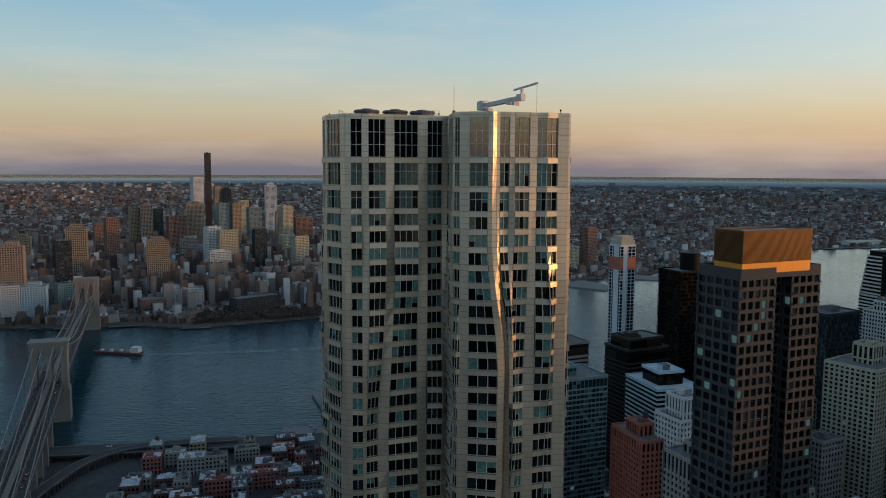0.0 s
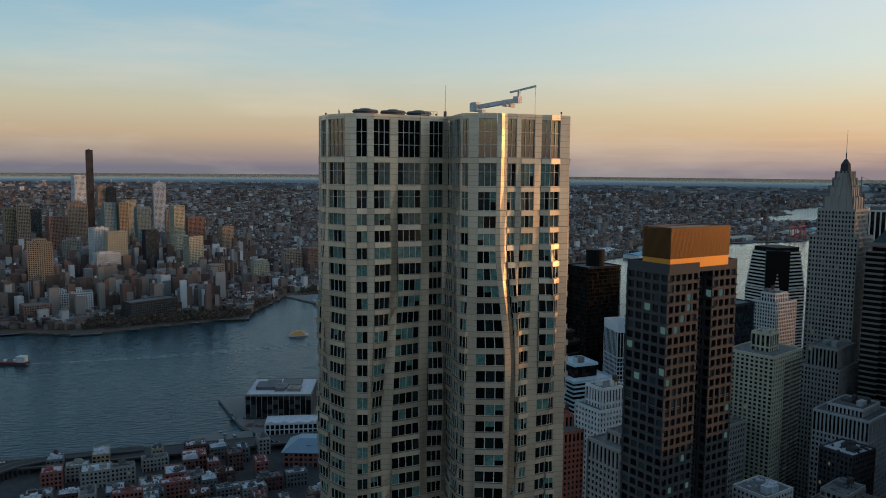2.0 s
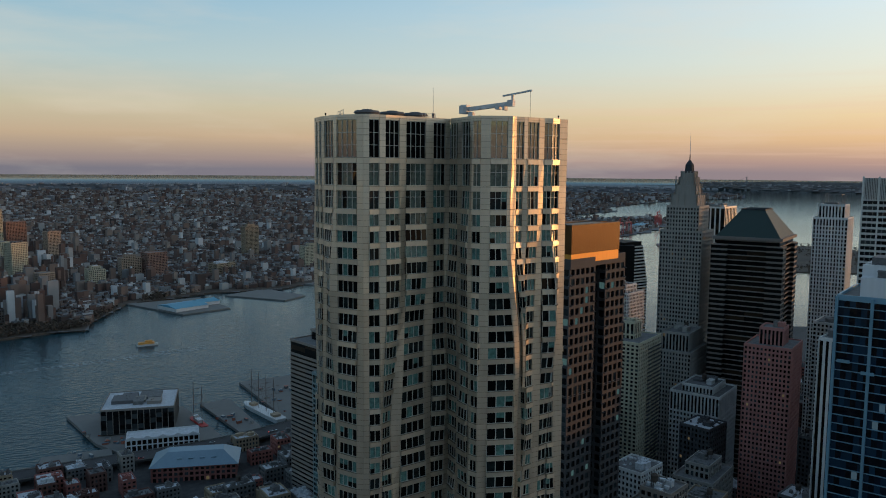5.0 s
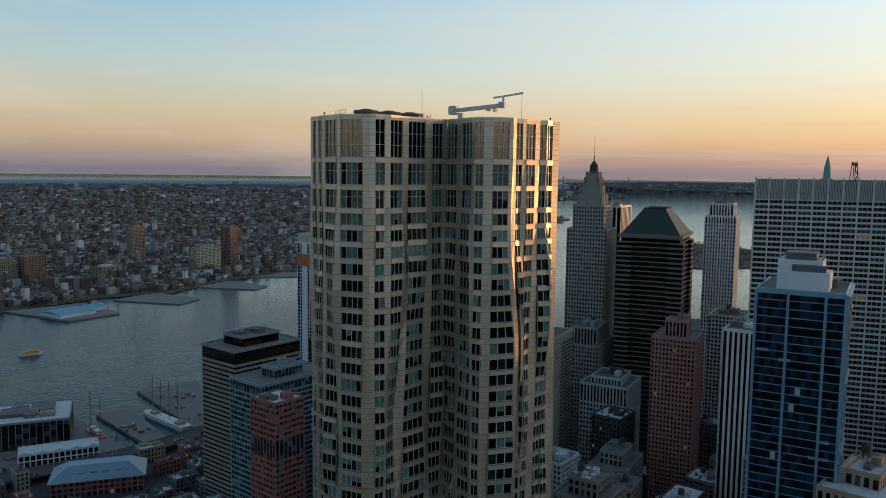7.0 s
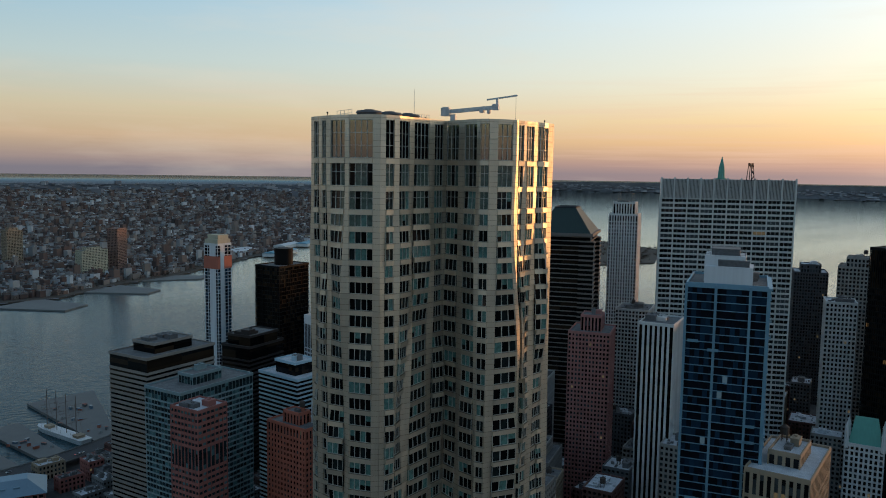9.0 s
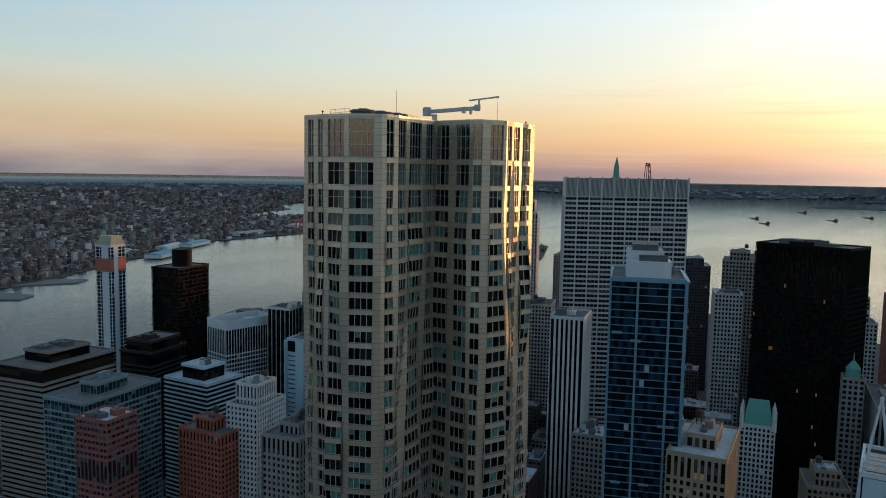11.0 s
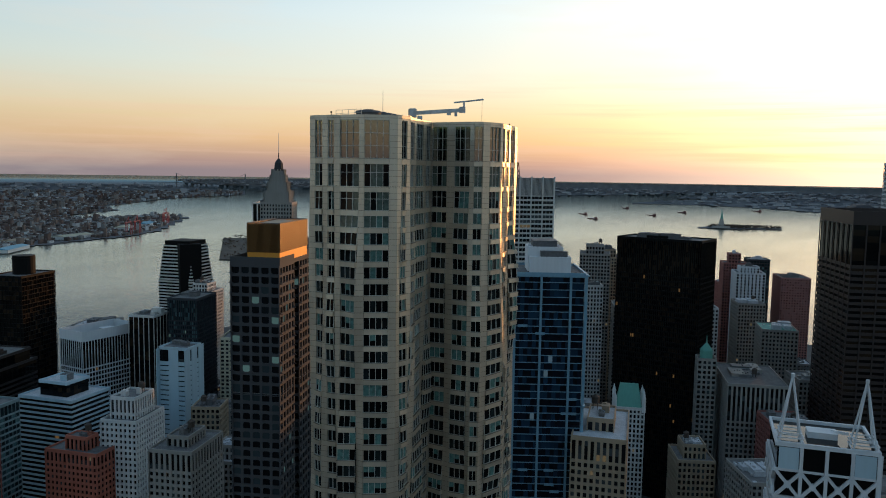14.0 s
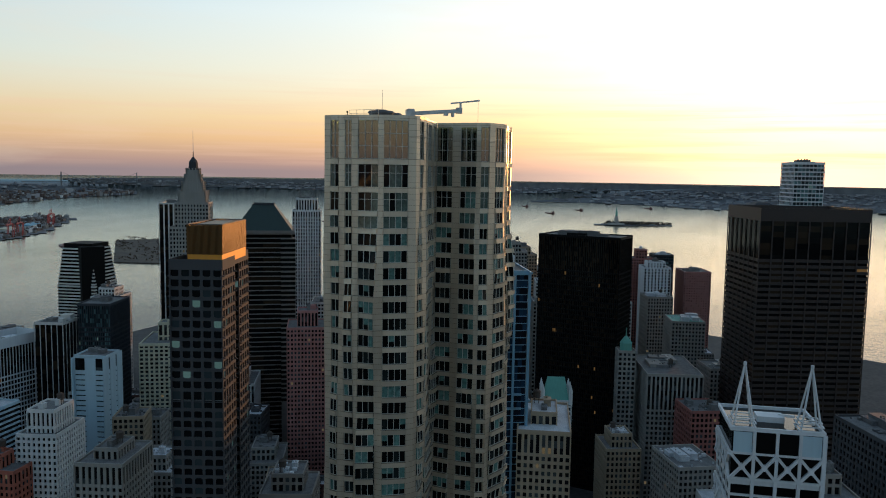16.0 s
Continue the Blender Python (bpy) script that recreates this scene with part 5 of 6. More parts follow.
for poly, nm, lab in PIERS:
    bm = bmesh.new()
    f = bm.faces.new([bm.verts.new((x, y, 2.7)) for x, y in poly])
    for e in bmesh.ops.extrude_face_region(bm, geom=[f])["geom"]:
        if isinstance(e, bmesh.types.BMVert):
            e.co.z = -3
    bmesh.ops.recalc_face_normals(bm, faces=bm.faces)
    me = bpy.data.meshes.new(nm)
    bm.to_mesh(me)
    me.materials.append(QUAY)
    tagged(new(nm, me), lab, "pier", kind="structure")

# ---- Brooklyn ----
def far_block(name, label, x, y, w, d, rot, top, wall, glass=None, **kw):
    """A building on the far bank, set where the map's far country lies."""
    (px, py, pz), k = far(x, y, 2.6)
    return block(name, label, px, py, w * k, d * k, rot, pz + (top - 2.6) * k, wall, glass or GLASS, z0=pz, joined=True, **kw)


DARK_B = wall_mat("dark_bronze_cladding", (0.07, 0.05, 0.045), 0.5)
BUFF = wall_mat("buff_brick", (0.36, 0.27, 0.20))
FADED = wall_mat("faded_red_brick", (0.24, 0.145, 0.115))
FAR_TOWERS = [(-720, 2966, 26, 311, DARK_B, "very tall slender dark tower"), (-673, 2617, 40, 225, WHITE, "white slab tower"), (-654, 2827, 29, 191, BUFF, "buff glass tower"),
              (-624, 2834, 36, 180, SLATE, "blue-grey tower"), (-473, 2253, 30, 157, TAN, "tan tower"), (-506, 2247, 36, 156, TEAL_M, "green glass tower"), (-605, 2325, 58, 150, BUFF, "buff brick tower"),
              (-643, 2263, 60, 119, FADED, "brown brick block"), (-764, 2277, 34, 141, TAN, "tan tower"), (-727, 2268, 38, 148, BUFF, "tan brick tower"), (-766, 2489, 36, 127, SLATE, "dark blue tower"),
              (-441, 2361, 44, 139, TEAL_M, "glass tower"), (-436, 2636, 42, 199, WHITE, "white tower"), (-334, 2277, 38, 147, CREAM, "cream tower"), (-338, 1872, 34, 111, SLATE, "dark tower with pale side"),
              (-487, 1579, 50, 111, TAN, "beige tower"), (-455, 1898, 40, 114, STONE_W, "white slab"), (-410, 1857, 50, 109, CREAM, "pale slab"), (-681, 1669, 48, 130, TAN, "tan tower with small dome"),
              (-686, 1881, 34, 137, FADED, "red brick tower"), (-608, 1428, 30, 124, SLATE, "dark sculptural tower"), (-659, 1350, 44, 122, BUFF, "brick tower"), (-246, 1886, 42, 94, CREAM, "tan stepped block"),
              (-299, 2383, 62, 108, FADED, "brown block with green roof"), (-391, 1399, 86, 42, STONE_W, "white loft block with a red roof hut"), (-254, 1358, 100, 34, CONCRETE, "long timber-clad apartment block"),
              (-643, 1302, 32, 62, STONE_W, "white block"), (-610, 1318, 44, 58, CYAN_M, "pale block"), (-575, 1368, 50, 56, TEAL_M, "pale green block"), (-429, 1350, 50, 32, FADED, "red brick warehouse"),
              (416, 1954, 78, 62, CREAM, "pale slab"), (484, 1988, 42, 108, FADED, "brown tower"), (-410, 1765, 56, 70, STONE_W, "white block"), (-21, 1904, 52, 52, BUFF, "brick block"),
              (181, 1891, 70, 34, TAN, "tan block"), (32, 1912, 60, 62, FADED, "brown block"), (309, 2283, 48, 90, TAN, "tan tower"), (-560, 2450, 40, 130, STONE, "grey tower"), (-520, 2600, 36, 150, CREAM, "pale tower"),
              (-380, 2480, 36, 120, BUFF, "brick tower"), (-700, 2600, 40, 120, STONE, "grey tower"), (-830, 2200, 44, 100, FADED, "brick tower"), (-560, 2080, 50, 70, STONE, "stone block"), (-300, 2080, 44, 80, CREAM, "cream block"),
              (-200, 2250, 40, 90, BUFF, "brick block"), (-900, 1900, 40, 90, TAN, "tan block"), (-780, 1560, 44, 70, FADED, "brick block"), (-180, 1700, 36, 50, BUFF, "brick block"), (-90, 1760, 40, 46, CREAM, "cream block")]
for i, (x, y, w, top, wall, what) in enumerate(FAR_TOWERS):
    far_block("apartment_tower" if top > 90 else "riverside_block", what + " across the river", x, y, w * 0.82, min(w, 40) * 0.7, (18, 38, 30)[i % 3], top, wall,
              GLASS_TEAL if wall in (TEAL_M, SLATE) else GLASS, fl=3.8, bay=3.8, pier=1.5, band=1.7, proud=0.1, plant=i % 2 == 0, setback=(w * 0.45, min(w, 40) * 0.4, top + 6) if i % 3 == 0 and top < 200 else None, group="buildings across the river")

r = random.Random(31)
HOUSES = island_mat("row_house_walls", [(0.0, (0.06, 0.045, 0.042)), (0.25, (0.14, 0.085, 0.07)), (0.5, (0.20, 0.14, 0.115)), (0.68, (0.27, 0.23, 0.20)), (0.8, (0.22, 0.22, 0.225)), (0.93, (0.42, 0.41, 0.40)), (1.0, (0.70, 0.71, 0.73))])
ROOFS = island_mat("row_house_roofs", [(0.0, (0.03, 0.03, 0.033)), (0.45, (0.09, 0.09, 0.095)), (0.8, (0.15, 0.15, 0.16)), (1.0, (0.34, 0.35, 0.37))])
near_g, far_g, wood = Geo(), Geo(), Geo()


def house(geo, x, y, w, d, rot, h):
    (px, py, pz), k = far(x, y, 2.2)
    geo.obox(px, py, w * k, d * k, rot, pz - 1, pz + h * k, 0, 1)
    if h > 9 and r.random() < 0.5:
        geo.obox(px + r.uniform(-0.2, 0.2) * w * k, py, w * k * 0.3, d * k * 0.3, rot, pz + h * k, pz + (h + r.uniform(2, 5)) * k, 0, 1)


def bank(x, y):
    return inside(x, y, BROOKLYN)


count = 0
while count < 40000:
    rr = 1270 * (7.5 ** r.random())
    a = radians(r.uniform(-34, 56))
    x, y = MID[0] + rr * math.sin(a), MID[1] + rr * math.cos(a)
    if not bank(x, y) or not bank(x, y - 30):
        continue
    if -345 < x < 60 and y < 1380 + max(0, x + 80) * 1.6:
        continue
    count += 1
    big = r.random()
    s = 0.55 + rr / 6000.0
    w, d = r.uniform(8, 22) * s, r.uniform(7, 15) * s
    h = r.uniform(7, 14) if big < 0.94 else r.uniform(16, 34)
    if x < -150 and 1350 < y < 2600 and big > 0.72:
        h = r.uniform(18, 60)
    if rr > 5200:
        h *= 1.3
    house(near_g if rr < 2600 else far_g, x, y, w, d, radians(r.choice((18, 38, 30))), h)
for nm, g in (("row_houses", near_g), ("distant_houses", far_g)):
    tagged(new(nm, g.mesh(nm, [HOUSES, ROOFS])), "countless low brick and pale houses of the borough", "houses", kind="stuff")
# container port, warehouses and harbour sheds on the far shore
SHED_B = wall_mat("blue_shed_roof", (0.10, 0.30, 0.42), 0.5)
for x, y, w, d, rot, h, m in ((1000, 2140, 150, 50, 40, 10, SHED_B), (1230, 2370, 160, 46, 38, 10, SHED_B), (1120, 2330, 120, 40, 38, 10, WHITE), (900, 2220, 120, 60, 38, 12, WHITE), (1600, 2620, 160, 60, 20, 12, CREAM), (2200, 2980, 170, 60, 40, 12, SHED_B),
                              (60, 1478, 66, 60, 28, 6, SHED_B), (102, 1512, 40, 36, 28, 6, SHED_B), (1350, 2560, 100, 44, 30, 14, TAN), (1950, 2800, 120, 50, 40, 16, CREAM)):
    (px, py, pz), k = far(x, y, 2.4)
    s = thing("harbour_shed", "long low harbour shed with a bright metal roof", "warehouse", (px, py, pz), radians(rot), "harbour sheds")
    g = Geo()
    g.box(-w / 2 * k, w / 2 * k, -d / 2 * k, d / 2 * k, 0, h * k)
    part("wall", g, [STONE_W], s)
    g = Geo()
    g.solid([(-w * k * 0.51, -d * k * 0.52, h * k), (w * k * 0.51, -d * k * 0.52, h * k), (w * k * 0.51, d * k * 0.52, h * k), (-w * k * 0.51, d * k * 0.52, h * k)],
            [(-w * k * 0.5, -0.5, (h + 4) * k), (w * k * 0.5, -0.5, (h + 4) * k), (w * k * 0.5, 0.5, (h + 4) * k), (-w * k * 0.5, 0.5, (h + 4) * k)])
    part("roof", g, [m], s)
RED_CR = plain("red_crane_steel", (0.45, 0.06, 0.05), 0.5)
for x, y in ((1830, 2610), (1900, 2650), (2330, 3010), (2380, 3060)):
    (px, py, pz), k = far(x, y, 2.4)
    c = thing("harbour_crane", "red container gantry crane on the quay", "crane", (px, py, pz), radians(40), "harbour cranes")
    for a in (-12, 12):
        for b in (-9, 9):
            g = Geo()
            g.bar((a * k, b * k, 0), (a * k * 0.8, b * k, 48 * k), 2.4 * k)
            part("leg", g, [RED_CR], c)
    g = Geo()
    g.bar((-60 * k, 0, 48 * k), (35 * k, 0, 48 * k), 3.6 * k)
    part("boom", g, [RED_CR], c)
    g = Geo()
    g.bar((0, 0, 48 * k), (0, 0, 70 * k), 2.4 * k)
    g.bar((0, 0, 70 * k), (-50 * k, 0, 50 * k), 1.2 * k)
    part("mast", g, [RED_CR], c)

# low piers along the far bank
for poly in ([(-34, 1558), (55, 1414), (140, 1452), (100, 1590)], [(150, 1600), (250, 1500), (300, 1545), (240, 1660)], [(330, 1700), (430, 1610), (470, 1650), (420, 1760)], [(480, 1800), (600, 1760), (640, 1800), (560, 1860)]):
    bm = bmesh.new()
    f = bm.faces.new([bm.verts.new((x, y, 2.3)) for x, y in poly])
    for e in bmesh.ops.extrude_face_region(bm, geom=[f])["geom"]:
        if isinstance(e, bmesh.types.BMVert):
            e.co.z = -3
    bmesh.ops.recalc_face_normals(bm, faces=bm.faces)
    me = bpy.data.meshes.new("wharf")
    bm.to_mesh(me)
    me.materials.append(QUAY)
    tagged(new("wharf", me), "low park pier with paved deck", "pier", kind="structure")

# bare winter trees of the riverside parks: twiggy clumps, too many to count
TWIG = island_mat("bare_winter_twigs", [(0.0, (0.06, 0.045, 0.036)), (0.5, (0.11, 0.075, 0.055)), (1.0, (0.08, 0.07, 0.05))], 0.95)
for k in range(15000):
    if k < 1500:
        x = r.uniform(-340, 40)
        y = 1262 + max(0, (x + 329) * 0.34) + r.uniform(4, 90) + (max(0, x + 100) * 1.3)
    else:
        rr, a = 1300 * (4.2 ** r.random()), radians(r.uniform(-33, 42))
        x, y = MID[0] + rr * math.sin(a), MID[1] + rr * math.cos(a)
    if not bank(x, y):
        continue
    (px, py, pz), kk = far(x, y, 2.2)
    h = r.uniform(6, 13)
    for q in range(5):
        c = Vector((px + r.uniform(-4, 4) * kk, py + r.uniform(-4, 4) * kk, pz + h * kk * r.uniform(0.35, 0.9)))
        u = Vector((r.uniform(-1, 1), r.uniform(-1, 1), r.uniform(-0.3, 0.8))).normalized() * r.uniform(1.5, 3.6) * kk
        v = Vector((r.uniform(-1, 1), r.uniform(-1, 1), r.uniform(0.2, 1))).normalized() * r.uniform(1.5, 3.6) * kk
        wood.face([c - u, c + v * 0.6, c + u, c - v * 0.7])
    wood.face([(px - 0.3, py, pz), (px + 0.3, py, pz), (px + 0.1, py, pz + h * kk * 0.7), (px - 0.1, py, pz + h * kk * 0.7)])
for k in range(700):
    x, y = r.uniform(1400, 2250), r.uniform(1380, 2240)
    if not inside(x, y, [(1450, 1725), (1500, 1560), (1622, 1436), (1800, 1380), (2150, 1600), (2250, 1950), (1960, 2240)]):
        continue
    (px, py, pz), kk = far(x, y, 2.2)
    for q in range(5):
        c = Vector((px + r.uniform(-6, 6), py + r.uniform(-6, 6), pz + r.uniform(3, 12)))
        u = Vector((r.uniform(-1, 1), r.uniform(-1, 1), r.uniform(-0.3, 0.8))).normalized() * r.uniform(2, 5)
        v = Vector((r.uniform(-1, 1), r.uniform(-1, 1), r.uniform(0.2, 1))).normalized() * r.uniform(2, 5)
        wood.face([c - u, c + v * 0.6, c + u, c - v * 0.7])
tagged(new("winter_trees", wood.mesh("winter_trees", [TWIG])), "bare brown winter trees along the river bank and streets", "trees", kind="stuff")

# ---- suspension bridge ----
BR_STONE = wall_mat("grey_granite_blocks", (0.21, 0.19, 0.17))
BR_STEEL = plain("tan_bridge_steel", (0.17, 0.13, 0.11), 0.6)
ASPHALT = plain("bridge_asphalt", (0.055, 0.053, 0.055), 0.9)
CABLE = plain("bridge_cable", (0.30, 0.28, 0.26), 0.6)
A0, A1 = Vector((-355.0, 790.0, 0)), Vector((-497.0, 1246.0, 0))
along = (A1 - A0).normalized()
cross = Vector((-along.y, along.x, 0))
bridge = thing("suspension_bridge", "old stone-towered suspension bridge with busy roadway", "bridge", (A0.x, A0.y, 0.0), math.atan2(along.y, along.x))
SPAN = (A1 - A0).length
DECK = 38.0


def deck_z(s):
    if s < 0:
        return max(14.0, DECK + s * 0.055)
    if s > SPAN:
        return max(12.0, DECK - (s - SPAN) * 0.05)
    return DECK + 4.0 * (1 - (2 * s / SPAN - 1) ** 2)


for s in (0.0, SPAN):
    tw = Geo()
    for yc, wy in ((-13.8, 6.0), (0, 5.2), (13.8, 6.0)):
        tw.box(s - 8.5, s + 8.5, yc - wy / 2, yc + wy / 2, -3, 74)
    tw.box(s - 9.5, s + 9.5, -18, 18, -3, 34)
    tw.box(s - 9.2, s + 9.2, -17.5, 17.5, 74, 80)
    tw.box(s - 10, s + 10, -18.4, 18.4, 80, 82.5)
    for yc in (-6.7, 6.7):
        for k in range(6):
            w0 = 4.1 * (1 - (k / 6) ** 1.6)
            w1 = 4.1 * (1 - ((k + 1) / 6) ** 1.6)
            z0, z1 = 62 + 2 * k, 64 + 2 * k
            for sg in (-1, 1):
                pts = lambda z, e: [(s - 8.3, yc + sg * 4.4, z), (s + 8.3, yc + sg * 4.4, z), (s + 8.3, yc + sg * e, z), (s - 8.3, yc + sg * e, z)]
                lo, hi = pts(z0, w0), pts(z1, w1)
                tw.solid(lo if sg < 0 else lo[::-1], hi if sg < 0 else hi[::-1])
    part("tower", tw, [BR_STONE], bridge, "granite tower with two pointed arches")
ss = [-420 + 20 * k for k in range(int((SPAN + 1000) / 20))]
road, truss = Geo(), Geo()
for a, b in zip(ss, ss[1:]):
    za, zb = deck_z(a), deck_z(b)
    road.solid([(a, -13, za - 1), (b, -13, zb - 1), (b, 13, zb - 1), (a, 13, za - 1)], [(a, -13, za), (b, -13, zb), (b, 13, zb), (a, 13, za)])
    for y in (-13, -5.5, 5.5, 13):
        truss.bar((a, y, za + 4.2), (b, y, zb + 4.2), 0.7)
        truss.bar((a, y, za), (b, y, zb + 4.2), 0.35)
        truss.bar((a, y, za), (a, y, za + 4.2), 0.4)
    truss.bar((a, -13, za + 4.2), (a, 13, za + 4.2), 0.35)
    truss.solid([(a, -2.2, za + 4.4), (b, -2.2, zb + 4.4), (b, 2.2, zb + 4.4), (a, 2.2, za + 4.4)], [(a, -2.2, za + 4.7), (b, -2.2, zb + 4.7), (b, 2.2, zb + 4.7), (a, 2.2, za + 4.7)])
part("roadway", road, [ASPHALT], bridge)
part("stiffening_truss", truss, [BR_STEEL], bridge, "tan steel truss and raised walkway", "stuff")
for y in (-13.2, -5, 5, 13.2):
    g = Geo()
    n = 36
    pts = [(SPAN * k / n, y, 80 - (1 - (2 * k / n - 1) ** 2) * (80 - DECK - 9)) for k in range(n + 1)]
    back = [(-285 * k / 14, y, 80 - (80 - 26) * (k / 14) ** 0.85) for k in range(15)]
    fore = [(SPAN + 285 * k / 14, y, 80 - (80 - 26) * (k / 14) ** 0.85) for k in range(15)]
    for line in (pts, back, fore):
        for a, b in zip(line, line[1:]):
            g.bar(a, b, 0.55)
        for p in line[1:-1]:
            if p[2] > deck_z(p[0]) + 5:
                g.bar(p, (p[0], y, deck_z(p[0])), 0.14)
    part("main_cable", g, [CABLE], bridge)
g = Geo()
for k in range(9):
    s = -110 - 34 * k
    z = deck_z(s) - 1
    g.box(s - 3, s + 3, -13, 13, 0, z)
part("approach_pier", g, [BR_STONE], bridge, kind="stuff")

# ---- vehicles, built once for each paint ----
TYRE = plain("black_tyre", (0.02, 0.02, 0.02), 0.9)
CAR_GLASS = pane_mat("car_glass", (0.02, 0.02, 0.025))
LAMP = plain("tail_lamp", (0.9, 0.06, 0.03), 0.4, 0, 1.2)


def car(paint):
    c = thing("car", "small passenger car in the evening traffic", "car", group="cars in traffic")
    g = Geo()
    g.box(-2.2, 2.2, -0.9, 0.9, 0.35, 0.95)
    part("body", g, [paint], c)
    g = Geo()
    g.solid([(-1.5, -0.82, 0.95), (1.0, -0.82, 0.95), (1.0, 0.82, 0.95), (-1.5, 0.82, 0.95)], [(-1.1, -0.7, 1.5), (0.5, -0.7, 1.5), (0.5, 0.7, 1.5), (-1.1, 0.7, 1.5)])
    part("cabin", g, [CAR_GLASS], c)
    g = Geo()
    for a in (-1.4, 1.4):
        for b in (-0.85, 0.85):
            g.box(a - 0.33, a + 0.33, b - 0.1, b + 0.1, 0, 0.62)
    part("wheel", g, [TYRE], c, kind="stuff")
    g = Geo()
    g.box(-2.25, -2.18, -0.8, 0.8, 0.65, 0.85)
    part("tail_lamp", g, [LAMP], c)
    return c


masters = [car(plain("car_paint", col, 0.3, 0.2)) for col in ((0.5, 0.5, 0.5), (0.7, 0.7, 0.68), (0.04, 0.04, 0.045), (0.35, 0.05, 0.04))]
heading = math.atan2(along.y, along.x)
for k in range(52):
    s = r.uniform(-330, SPAN + 200)
    lane = r.choice((-10.5, -7.5, 7.5, 10.5))
    p = A0 + along * s + cross * lane
    m = Matrix.Translation((p.x, p.y, deck_z(s) + 0.02)) @ Matrix.Rotation(heading + (math.pi if lane > 0 else 0), 4, "Z")
    if k < 4:
        masters[k].matrix_basis = m
    else:
        copy_thing(masters[k % 4], m)

# ---- elevated riverside road and its ramp ----
def ribbon(name, pts, wide, label, piers=True):
    road_ob = thing(name, label, "road", kind="structure")
    deck, rail = Geo(), Geo()
    for (a, b) in zip(pts, pts[1:]):
        a, b = Vector(a), Vector(b)
        d = (b - a).normalized()
        n = Vector((-d.y, d.x, 0)) * wide / 2
        deck.solid([a - n - Vector((0, 0, 1.2)), b - n - Vector((0, 0, 1.2)), b + n - Vector((0, 0, 1.2)), a + n - Vector((0, 0, 1.2))], [a - n, b - n, b + n, a + n])
        for sg in (-1, 1):
            p, q = a + n * sg, b + n * sg
            rail.bar(p + Vector((0, 0, 0.5)), q + Vector((0, 0, 0.5)), 0.5)
            rail.bar(p + Vector((0, 0, 1.0)), q + Vector((0, 0, 1.0)), 0.25)
        steps = max(1, int((b - a).length / 22))
        for k in range(steps):
            c = a.lerp(b, k / steps)
            for sg in (-0.8, 0.8):
                deck.bar((c + n * sg) - Vector((0, 0, c.z)), (c + n * sg) - Vector((0, 0, 1.0)), 1.1)
    part("deck", deck, [ASPHALT], road_ob)
    part("guard_rail", rail, [QUAY], road_ob)
    return road_ob


def curve(pts, n=10):
    out = []
    for i in range(len(pts) - 1):
        p0, p1, p2, p3 = (Vector(pts[max(0, min(len(pts) - 1, i + k))]) for k in (-1, 0, 1, 2))
        for k in range(n):
            t = k / n
            out.append(0.5 * ((2 * p1) + (p2 - p0) * t + (2 * p0 - 5 * p1 + 4 * p2 - p3) * t * t + (3 * p1 - p0 - 3 * p2 + p3) * t ** 3))
    return out + [Vector(pts[-1])]


FDR = curve([(-620, 640, 9), (-322, 672, 9), (-206, 684, 9), (-79, 700, 9), (49, 718, 9), (180, 780, 9), (330, 850, 9), (600, 955, 9)])
ribbon("road_riverside", FDR, 22, "elevated riverside road with pale barriers")
ribbon("road_ramp", curve([(-150, 697, 10.5), (-232, 680, 11), (-262, 650, 11), (-272, 612, 11), (-276, 560, 10), (-262, 500, 7)]), 10, "curving elevated slip road")
ribbon("road_service", curve([(-318, 665, 7), (-300, 640, 7), (-288, 603, 7), (-292, 560, 6)]), 8, "curving slip road under the bridge")
for k in range(18):
    i = r.randrange(5, len(FDR) - 1)
    a, b = FDR[i], FDR[i + 1]
    d = (b - a).normalized()
    side_off = r.choice((-7, -3.5, 3.5, 7))
    p = a.lerp(b, r.random()) + Vector((-d.y, d.x, 0)) * side_off
    copy_thing(masters[k % 4], Matrix.Translation((p.x, p.y, p.z + 0.02)) @ Matrix.Rotation(math.atan2(d.y, d.x) + (0 if side_off < 0 else math.pi), 4, "Z"))

# ---- ships and boats ----
HULL = plain("dark_red_hull", (0.13, 0.045, 0.04), 0.6)
HULL_W = plain("white_hull", (0.6, 0.6, 0.6), 0.5)
RED_P = plain("red_ship_paint", (0.5, 0.04, 0.03), 0.5)


def hull(geo, length, beam, z0, z1, mi=0):
    pl = [(-0.5, -0.42), (-0.46, -0.5), (0.3, -0.5), (0.44, -0.3), (0.5, 0), (0.44, 0.3), (0.3, 0.5), (-0.46, 0.5), (-0.5, 0.42)]
    geo.solid([(a * length * 0.97, b * beam * 0.85, z0) for a, b in pl], [(a * length, b * beam, z1) for a, b in pl], mi)


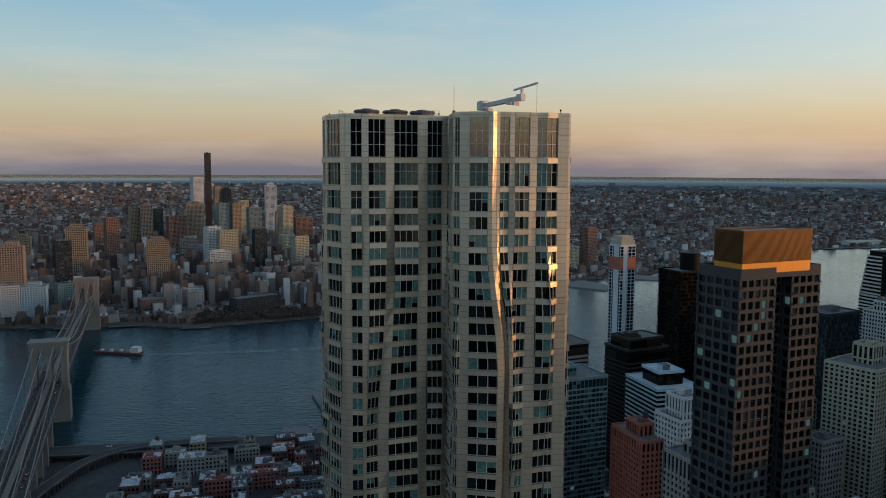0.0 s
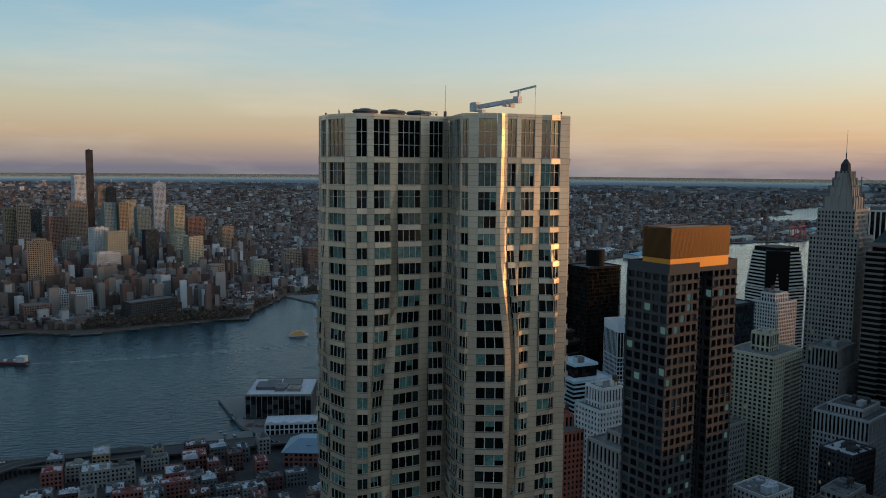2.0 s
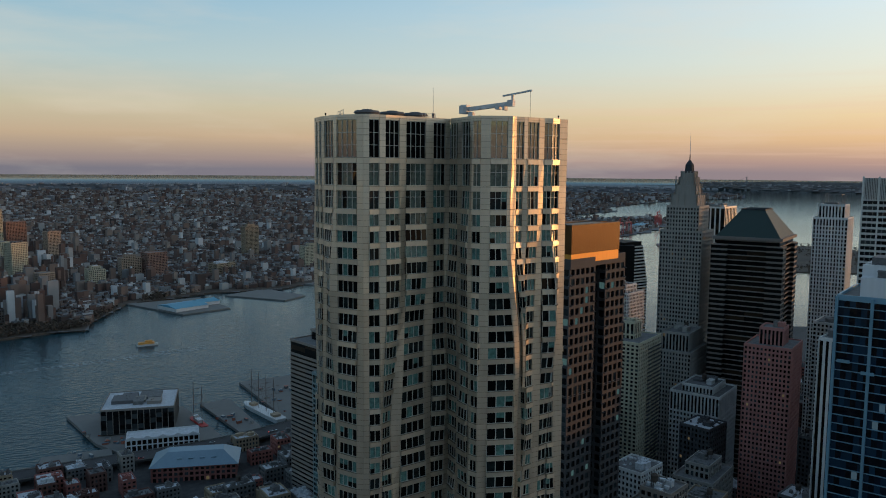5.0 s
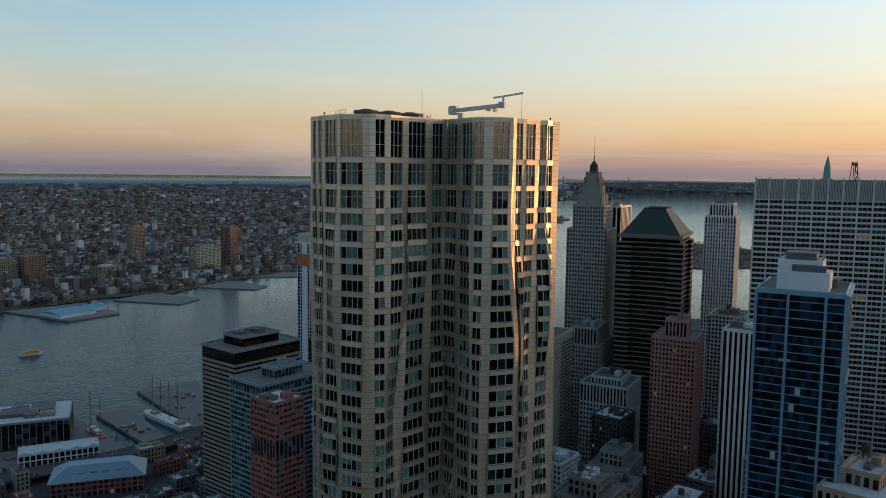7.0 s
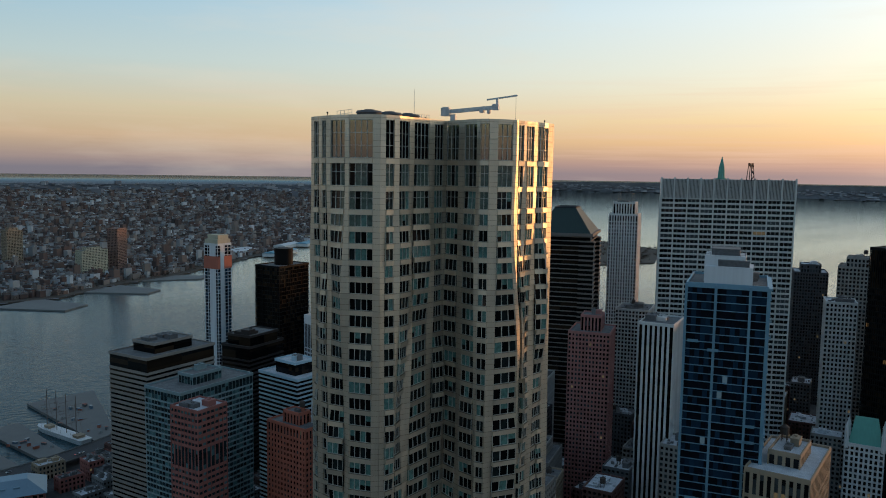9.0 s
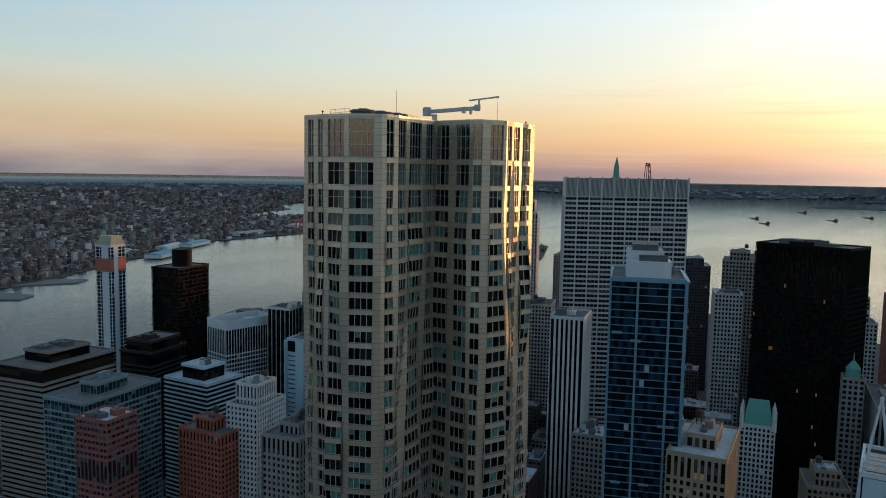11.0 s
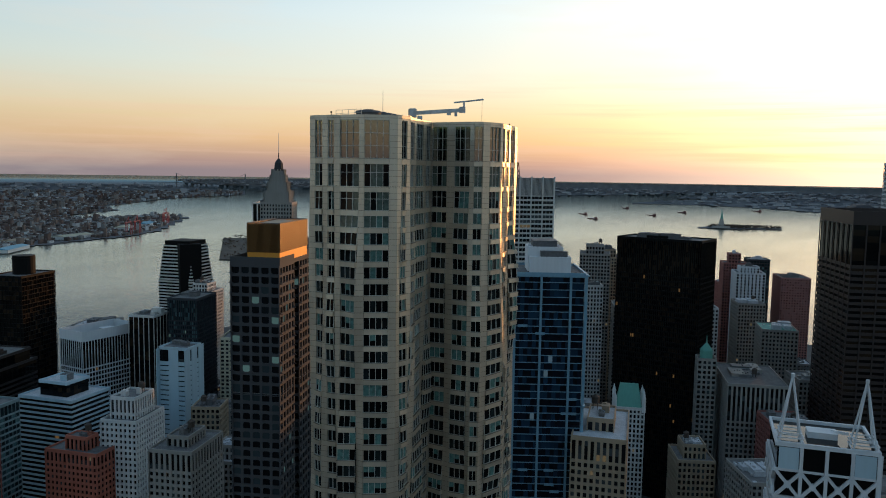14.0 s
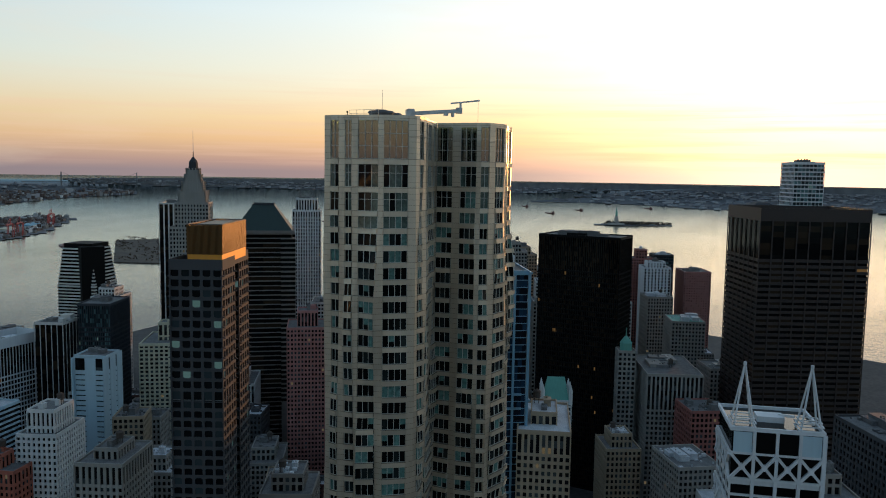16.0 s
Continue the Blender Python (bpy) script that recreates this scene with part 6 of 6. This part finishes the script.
def boat(name, label, x, y, rz, length, beam, deck_h, hull_m, house_m, houses, masts=0):
    s = thing(name, label, "ship", (x, y, 0.0), radians(rz))
    g = Geo()
    hull(g, length, beam, -1.0, deck_h)
    part("hull", g, [hull_m], s)
    for x0, x1, wy, z1 in houses:
        g = Geo()
        g.box(x0 * length, x1 * length, -wy * beam / 2, wy * beam / 2, deck_h, deck_h + z1)
        g.box(x0 * length - 0.4, x1 * length + 0.4, -wy * beam / 2 - 0.4, wy * beam / 2 + 0.4, deck_h + z1, deck_h + z1 + 0.3)
        part("deckhouse", g, [house_m], s)
    for k in range(masts):
        g = Geo()
        mx = length * (-0.3 + 0.6 * k / max(1, masts - 1))
        g.bar((mx, 0, deck_h), (mx, 0, deck_h + 38), 0.5)
        for zz, ww in ((14, 11), (22, 9), (30, 6)):
            g.bar((mx, -ww, deck_h + zz), (mx, ww, deck_h + zz), 0.25)
        for sg in (-1, 1):
            g.bar((mx, sg * beam / 2, deck_h), (mx, 0, deck_h + 34), 0.1)
        part("mast", g, [BR_STEEL], s)
    return s


boat("tanker_barge", "long dark red barge with a white wheelhouse at its stern", -392, 1078, 168, 72, 13, 3.2, HULL, HULL_W, ((-0.46, -0.32, 0.8, 7), (-0.30, -0.26, 0.5, 3), (0.1, 0.14, 0.4, 2), (0.3, 0.33, 0.4, 2), (-0.1, -0.06, 0.4, 2.2)))
boat("ferry_boat", "small orange and white passenger ferry", -12, 1190, 10, 30, 8, 2.6, HULL_W, plain("orange_ferry_paint", (0.7, 0.35, 0.08), 0.5), ((-0.4, 0.3, 0.85, 2.6), (-0.1, 0.2, 0.6, 4.6)))
boat("sailing_ship", "old three-masted sailing ship moored at the pier", 86, 812, 108, 80, 13, 4.5, HULL_W, TAN, ((-0.4, -0.3, 0.6, 2.2), (0.2, 0.3, 0.5, 2.2)), 4)
boat("lightship", "red museum ship moored by the pier", 20, 800, 105, 38, 8, 3.5, RED_P, HULL_W, ((-0.2, 0.05, 0.6, 3.0), (0.1, 0.2, 0.5, 4.5)), 2)
boat("harbour_ferry", "white harbour ferry at the ferry pier", 160, 850, 108, 46, 11, 3.0, HULL_W, HULL_W, ((-0.42, 0.32, 0.85, 3.0), (-0.3, 0.2, 0.7, 6.0)))
for x, y in ((3300, 2200), (4800, 1900), (5000, 1500), (5600, 1450), (4300, 1650), (6300, 1050), (1700, 2200), (6000, 2000), (5200, 3300), (4600, 300)):
    (px, py, pz), k = far(x, y, 0.0)
    b = boat("harbour_barge", "distant dark barge on the bright harbour", px, py, 60, 90 * k, 18 * k, 4 * k, HULL, HULL, ((-0.45, -0.3, 0.7, 9 * k),))
    b.location.z = pz
WAKE = plain("white_wake_foam", (0.45, 0.5, 0.52), 1.0)
g = Geo()
for k in range(60):
    s = k / 60
    x, y = -355 + 420 * s, 1070 + 22 * s + 60 * s * s
    for q in range(3):
        yy = y + (q - 1) * (1.5 + 9 * s) + r.uniform(-1, 1)
        ln = r.uniform(3, 8)
        g.face([(x - ln, yy - 0.5, 0.12), (x + ln, yy - 0.35, 0.12), (x + ln * 0.8, yy + 0.5, 0.12), (x - ln * 0.9, yy + 0.4, 0.12)])
tagged(new("wake", g.mesh("wake", [WAKE])), "pale broken wake trailing behind the barge", "wake", kind="stuff")

# ---- harbour: statue island, far bridge ----
(sx, sy, sz), k = far(3990, 850, 2.4)
st = thing("monument_plinth", "stone star fort and tall pedestal on the harbour island", "pedestal", (sx, sy, sz))
g = Geo()
g.cyl(0, 0, 48 * k, 44 * k, 0, 10 * k, 10)
part("fort", g, [STONE], st)
g = Geo()
g.cyl(0, 0, 14 * k, 9 * k, 10 * k, 46 * k, 4)
part("pedestal", g, [STONE], st)
g = Geo()
g.cyl(0, 0, 6.5 * k, 4.2 * k, 46 * k, 70 * k, 10)
g.cyl(0, 0, 4.2 * k, 2.4 * k, 70 * k, 78 * k, 10)
g.cyl(0, 0, 2.0 * k, 2.0 * k, 78 * k, 83 * k, 8)
g.bar((-2.5 * k, 0, 72 * k), (-5 * k, 0, 90 * k), 1.8 * k)
g.cyl(-5 * k, 0, 1.6 * k, 0.5 * k, 90 * k, 94 * k, 8)
stat = tagged(new("statue", g.mesh("statue", [COPPER])), "green copper robed statue with a raised arm", "statue")
stat.location = (sx, sy, sz)
g = Geo()
for q in range(260):
    x, y = 3990 + r.uniform(-30, 150), 850 + r.uniform(-260, 60)
    if not inside(x, y, LIBERTY):
        continue
    (px, py, pz), kk = far(x, y, 2.4)
    for _ in range(4):
        c = Vector((px + r.uniform(-6, 6), py + r.uniform(-6, 6), pz + r.uniform(3, 14) * kk))
        u = Vector((r.uniform(-1, 1), r.uniform(-1, 1), r.uniform(-0.3, 0.6))) * 5 * kk
        v = Vector((r.uniform(-1, 1), r.uniform(-1, 1), r.uniform(0.3, 1))) * 5 * kk
        g.face([c - u, c + v, c + u, c - v])
tagged(new("island_trees", g.mesh("island_trees", [TWIG])), "bare trees on the harbour island", "trees", kind="stuff")
FARSTEEL = plain("grey_far_bridge_steel", (0.16, 0.17, 0.18), 0.7)
fb = thing("far_suspension_bridge", "distant grey suspension bridge across the narrows", "bridge")
V0, V1 = Vector((7743, 9374, 0)), Vector((8455, 8690, 0))
for v in (V0, V1):
    g = Geo()
    for q in (-14, 14):
        (a, b, c), k = far(v.x + q * 0.7, v.y + q * 0.7, 0)
        top = far(v.x + q * 0.7, v.y + q * 0.7, 208)[0]
        g.bar((a, b, c), top, 9 * k)
    for zz in (70, 140, 205):
        g.bar(far(v.x - 10, v.y - 10, zz)[0], far(v.x + 10, v.y + 10, zz)[0], 8 * k)
    part("bridge_tower", g, [FARSTEEL], fb)
g = Geo()
dv = V1 - V0
for q in range(-12, 36):
    a, b = V0 + dv * (q / 24), V0 + dv * ((q + 1) / 24)
    g.bar(far(a.x, a.y, 68)[0], far(b.x, b.y, 68)[0], 3.2)
    if 0 <= q < 24:
        za, zb = (208 - 130 * (1 - (2 * e / 24 - 1) ** 2) for e in (q, q + 1))
        g.bar(far(a.x, a.y, za)[0], far(b.x, b.y, zb)[0], 1.0)
part("bridge_deck", g, [FARSTEEL], fb)
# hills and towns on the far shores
# town walls paled and greyed, the haze being part of their colour
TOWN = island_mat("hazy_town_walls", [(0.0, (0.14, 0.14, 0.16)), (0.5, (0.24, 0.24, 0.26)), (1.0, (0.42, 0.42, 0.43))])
g = Geo()
for poly, n, tall in ((STATEN, 900, 26), (JERSEY, 1500, 20), (BROOKLYN, 1100, 36)):
    xs, ys = [p[0] for p in poly], [p[1] for p in poly]
    made = 0
    while made < n:
        if poly is BROOKLYN:
            x, y = r.uniform(-6000, 8500), r.uniform(5500, 19000)
        else:
            x, y = r.uniform(max(-9000, min(xs)), min(16000, max(xs))), r.uniform(max(-3500, min(ys)), max(ys))
        if not inside(x, y, poly):
            continue
        made += 1
        w = r.uniform(30, 120)
        (px, py, pz), k = far(x, y, 2.0)
        g.obox(px, py, w * k, w * 0.5 * k, r.uniform(0, 3), pz - 1, pz + r.uniform(6, tall * 0.7) * k * (2.2 if r.random() < 0.06 else 1), 0, 1)
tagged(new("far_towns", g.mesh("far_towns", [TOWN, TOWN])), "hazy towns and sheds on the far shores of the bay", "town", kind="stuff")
